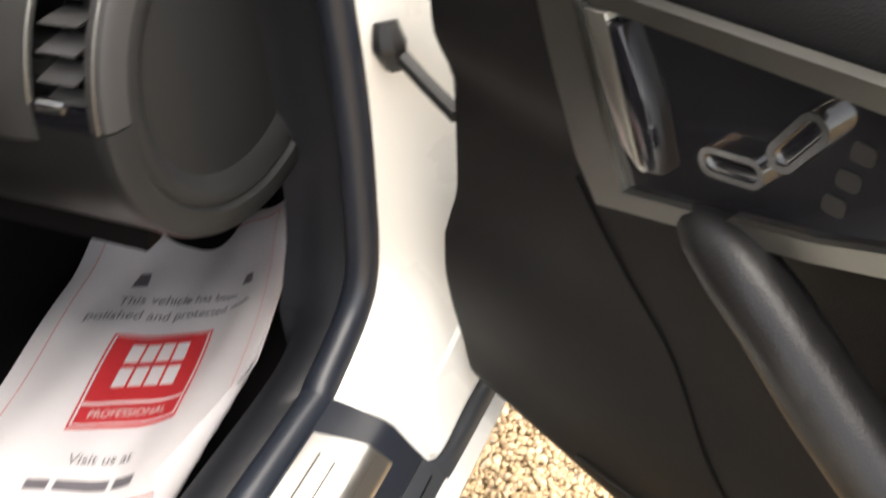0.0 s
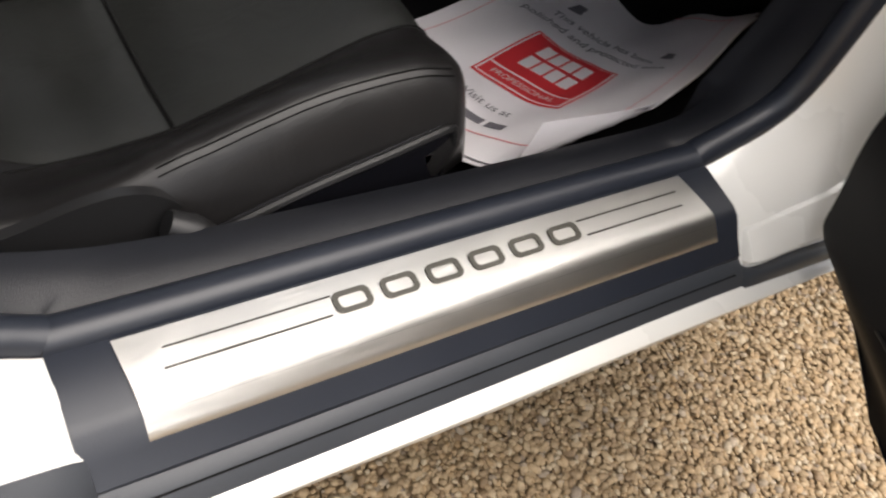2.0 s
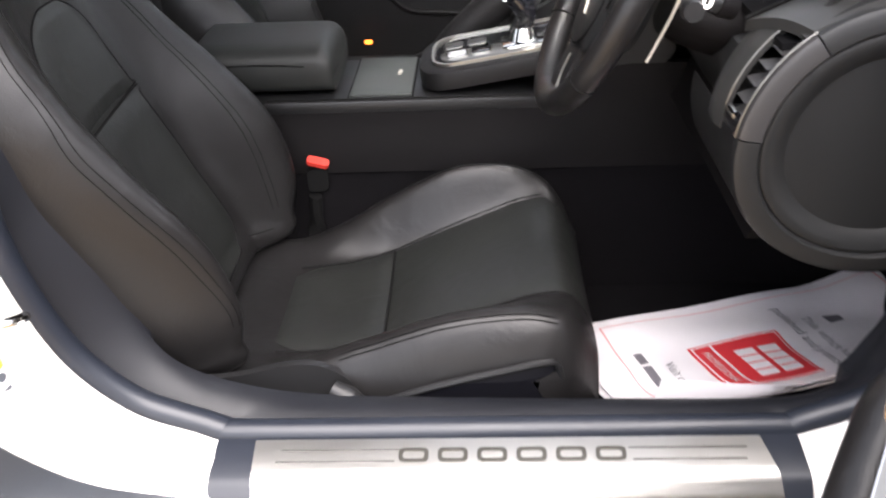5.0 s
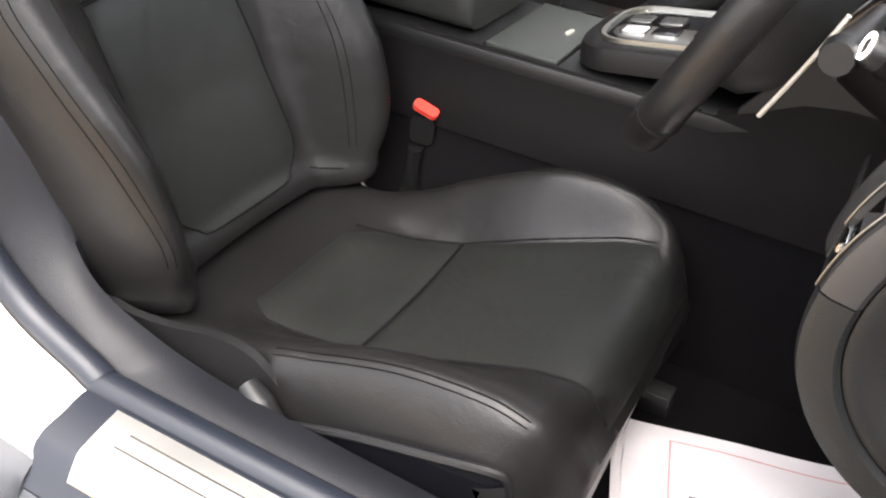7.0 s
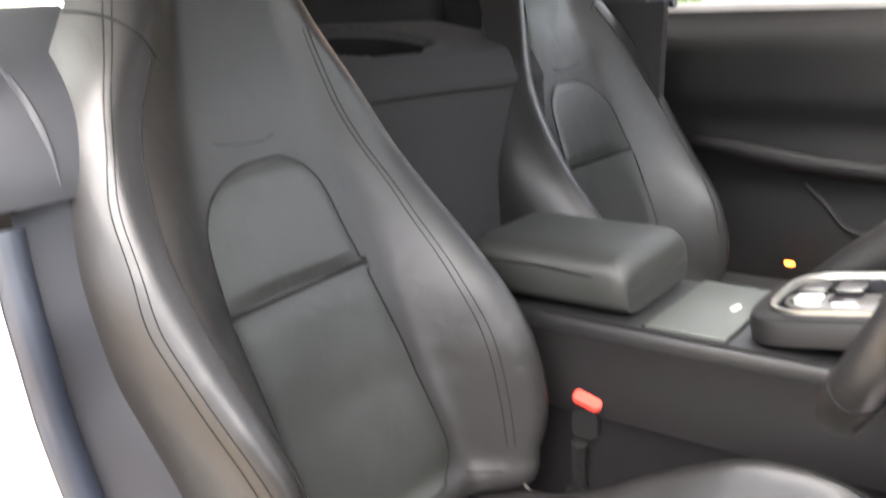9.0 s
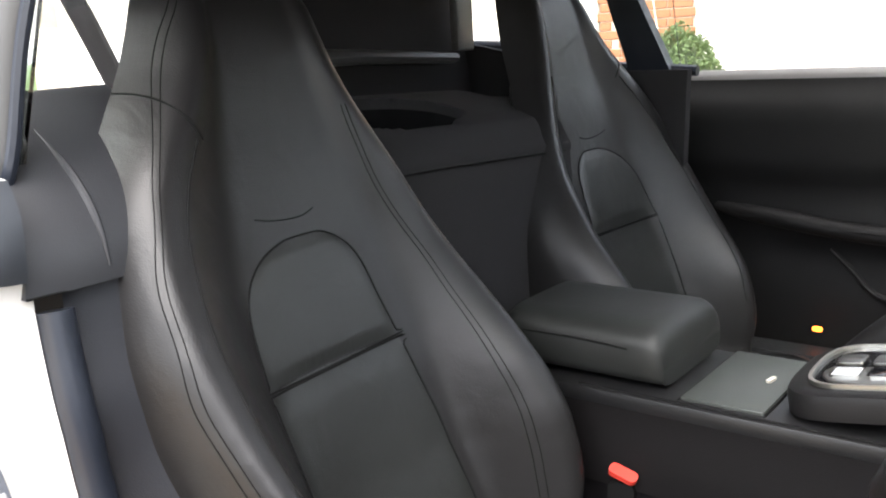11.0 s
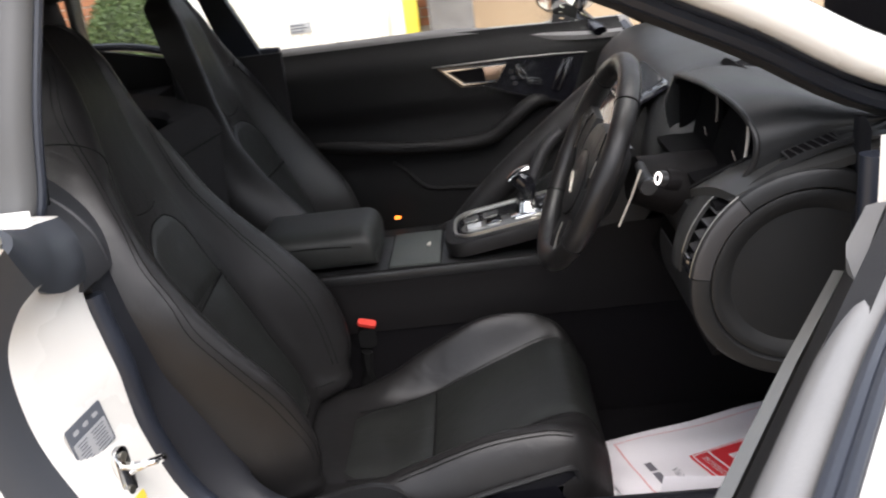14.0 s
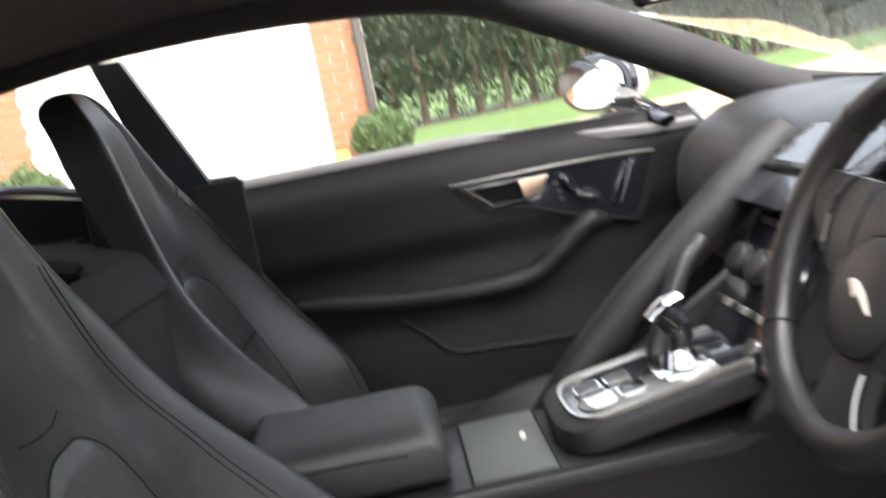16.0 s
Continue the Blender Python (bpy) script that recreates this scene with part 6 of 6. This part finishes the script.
def leaf_cloud(count, place, size, rng):
    """Small bent leaves, two triangles each, at places given by a function."""
    verts, faces = [], []
    for _ in range(count):
        p, out = place(rng)
        a = rng.normal(size=3)
        a /= np.linalg.norm(a)
        b = np.cross(a, rng.normal(size=3))
        b /= np.linalg.norm(b)
        s = size * rng.uniform(.6, 1.3)
        i = len(verts)
        verts += [p - a * s, p + b * s * .45 + out * s * .2, p + a * s, p - b * s * .45 + out * s * .2]
        faces += [(i, i + 1, i + 2), (i, i + 2, i + 3)]
    return verts, faces


def raw(name, geo, material):
    me = bpy.data.meshes.new(name)
    me.from_pydata([tuple(map(float, v)) for v in geo[0]], [], geo[1])
    me.materials.append(material)
    return new(name, me)


rng = np.random.default_rng(5)


def bush(name, label, centre, rx, rz, count, size):
    b = thing(name, label, "shrub", at=centre)

    def place(r):
        d = r.normal(size=3)
        d /= np.linalg.norm(d)
        lump = 1 + .07 * math.sin(d[0] * 9 + 1) * math.sin(d[2] * 8) + .05 * math.sin(d[1] * 13)
        k = lump * (.80 + .20 * r.random() ** .5)
        return np.array([d[0] * rx * k, d[1] * rx * k, rz + d[2] * rz * k]), d

    g = raw("leaves", leaf_cloud(count, place, size, rng), LEAF)
    g.parent = b
    part("stem", tube([(0, 0, 0), (.02, 0, rz * .5), (0, .02, rz)], [.05, .04, .02], 8), BARK, b)
    core = []
    for t in np.linspace(.12, math.pi - .12, 12):
        core.append([(rx * .78 * math.sin(t) * math.cos(a), rx * .78 * math.sin(t) * math.sin(a), rz - rz * .78 * math.cos(t)) for a in np.linspace(0, 2 * math.pi, 16, endpoint=False)])
    part("inner_twigs", loft(core), CONIFER, b)
    return b


bush("box_bush", "clipped round green box bush by the garage", (-2.02, 6.15, 0), .34, .47, 12000, .017)
bush("planted_shrub", "clipped green shrub growing in the stone planter", (.45, GY - .22, .48), .235, .19, 6000, .018)

# conifer hedge with bare stems
hedge = tagged(new("conifer_hedge"), "tall dark conifer hedge with bare stems", "hedge", kind="stuff")
HEDGE = [(-6, 24), (2, 23), (10, 25), (20, 31), (30, 40)]
hx = spline(HEDGE, 60)


def hedge_place(r):
    u = r.random() * 58.9
    i = int(u)
    p = hx[i] * (1 - u + i) + hx[i + 1] * (u - i)
    z = .42 + 6.0 * r.random() ** .9
    dep = 1.1 + .35 * math.sin(u * 2.1) + .25 * math.sin(u * 5.3 + z)
    return np.array([p[0] + r.normal() * .3, p[1] - dep * (.6 + .4 * r.random()) + (r.random() < .2) * 1.0, z - .35 * abs(math.sin(u * 1.7)) * (z < 2)]), np.array([0, -1, .2])


g = raw("foliage", leaf_cloud(140000, hedge_place, .075, rng), CONIFER)
g.parent = hedge
core = [[(x, y + .2, z) for x, y in hx] for z in np.linspace(.75, 6.2, 4)]
part("inner_mass", sheet(core, .5, (0, 1, 0)), CONIFER, hedge)
part("hedge_soil", sheet([[(x, y + k, .02) for x, y in hx] for k in (-1.6, 0, 1.6)], .02), SOIL, hedge)
for i in range(0, 60, 1):
    x, y = hx[i]
    part("stem", tube([(x, y - .7, 0), (x + .05, y - .6, .8), (x, y - .4, 1.8)], [.11, .09, .08], 7), BARK, hedge)

# a far parked car beyond the lawn
fc = thing("parked_car", "dark parked car beyond the lawn", "car", at=(34, 46, 0))
bodyp = [(-2.1, .35), (2.1, .35), (2.15, .75), (1.2, .92), (.6, 1.42), (-.9, 1.45), (-1.7, .95), (-2.1, .85)]
part("body", prism(bodyp, 1.7, pose(0, .85, 0, 90, 0, 0), .05), FAR_CAR, fc)
part("window", prism([(.95, .95), (.5, 1.35), (-.8, 1.37), (-1.3, .95)], .02, pose(0, -.86, 0, 90, 0, 0)), SCREEN, fc)
for x in (-1.3, 1.3):
    part("wheel", prism(disc(.33, 20), .2, pose(x, -.70, .33, 90, 0, 0)), TYRE, fc)

# ---- loose gravel by the car ----
stone_rng = np.random.default_rng(11)
ico = bmesh.new()
bmesh.ops.create_icosphere(ico, subdivisions=1, radius=1)
unit_v = np.array([v.co[:] for v in ico.verts])
unit_f = np.array([[v.index for v in f.verts] for f in ico.faces])
ico.free()
ico2 = bmesh.new()
bmesh.ops.create_icosphere(ico2, subdivisions=2, radius=1)
fine_v = np.array([v.co[:] for v in ico2.verts])
fine_f = np.array([[v.index for v in f.verts] for f in ico2.faces])
ico2.free()


def gravel(name, x0, x1, y0, y1, step, uv, uf, size):
    gx, gy = np.meshgrid(np.arange(x0, x1, step), np.arange(y0, y1, step))
    c = np.stack([gx.ravel(), gy.ravel()], 1) + stone_rng.uniform(-.5, .5, (gx.size, 2)) * step
    k = len(c)
    sc = size * stone_rng.lognormal(0, .24, k)[:, None] * np.stack([stone_rng.uniform(.85, 1.35, k), stone_rng.uniform(.7, 1.0, k), stone_rng.uniform(.45, .75, k)], 1)
    v = uv[None] * (1 + stone_rng.normal(0, .09, (k, len(uv), 1)))
    v = v * sc[:, None]
    a, t = stone_rng.uniform(0, 2 * np.pi, k), stone_rng.normal(0, .35, k)
    ca, sa, ct, st_ = (q[:, None] for q in (np.cos(a), np.sin(a), np.cos(t), np.sin(t)))
    x, y, z = v[..., 0], v[..., 1], v[..., 2]
    x, z = x * ct - z * st_, x * st_ + z * ct
    x, y = x * ca - y * sa, x * sa + y * ca
    lift = stone_rng.uniform(-.003, .003, k)[:, None]
    v = np.stack([x + c[:, :1], y + c[:, 1:], z + lift], -1).reshape(-1, 3)
    f = (uf[None] + (np.arange(k) * len(uv))[:, None, None]).reshape(-1, 3)
    me = bpy.data.meshes.new(name)
    me.vertices.add(len(v))
    me.vertices.foreach_set("co", v.ravel())
    me.loops.add(f.size)
    me.loops.foreach_set("vertex_index", f.ravel().astype(np.int32))
    me.polygons.add(len(f))
    me.polygons.foreach_set("loop_start", np.arange(0, f.size, 3, dtype=np.int32))
    me.polygons.foreach_set("use_smooth", np.ones(len(f), dtype=bool))
    me.update(calc_edges=True)
    me.materials.append(STONE)
    return tagged(new(name, me), "loose tan and buff pea gravel", "gravel", kind="stuff")


gravel("gravel", .62, 1.36, -.62, .0, .0059, fine_v, fine_f, .0044)
for x0, x1, y0, y1 in ((.42, .62, -.92, .0), (1.36, 1.72, -.92, .16), (.62, 1.36, -.92, -.62), (.42, 1.36, .0, .16)):
    gravel("gravel", x0, x1, y0, y1, .0064, unit_v, unit_f, .0048)
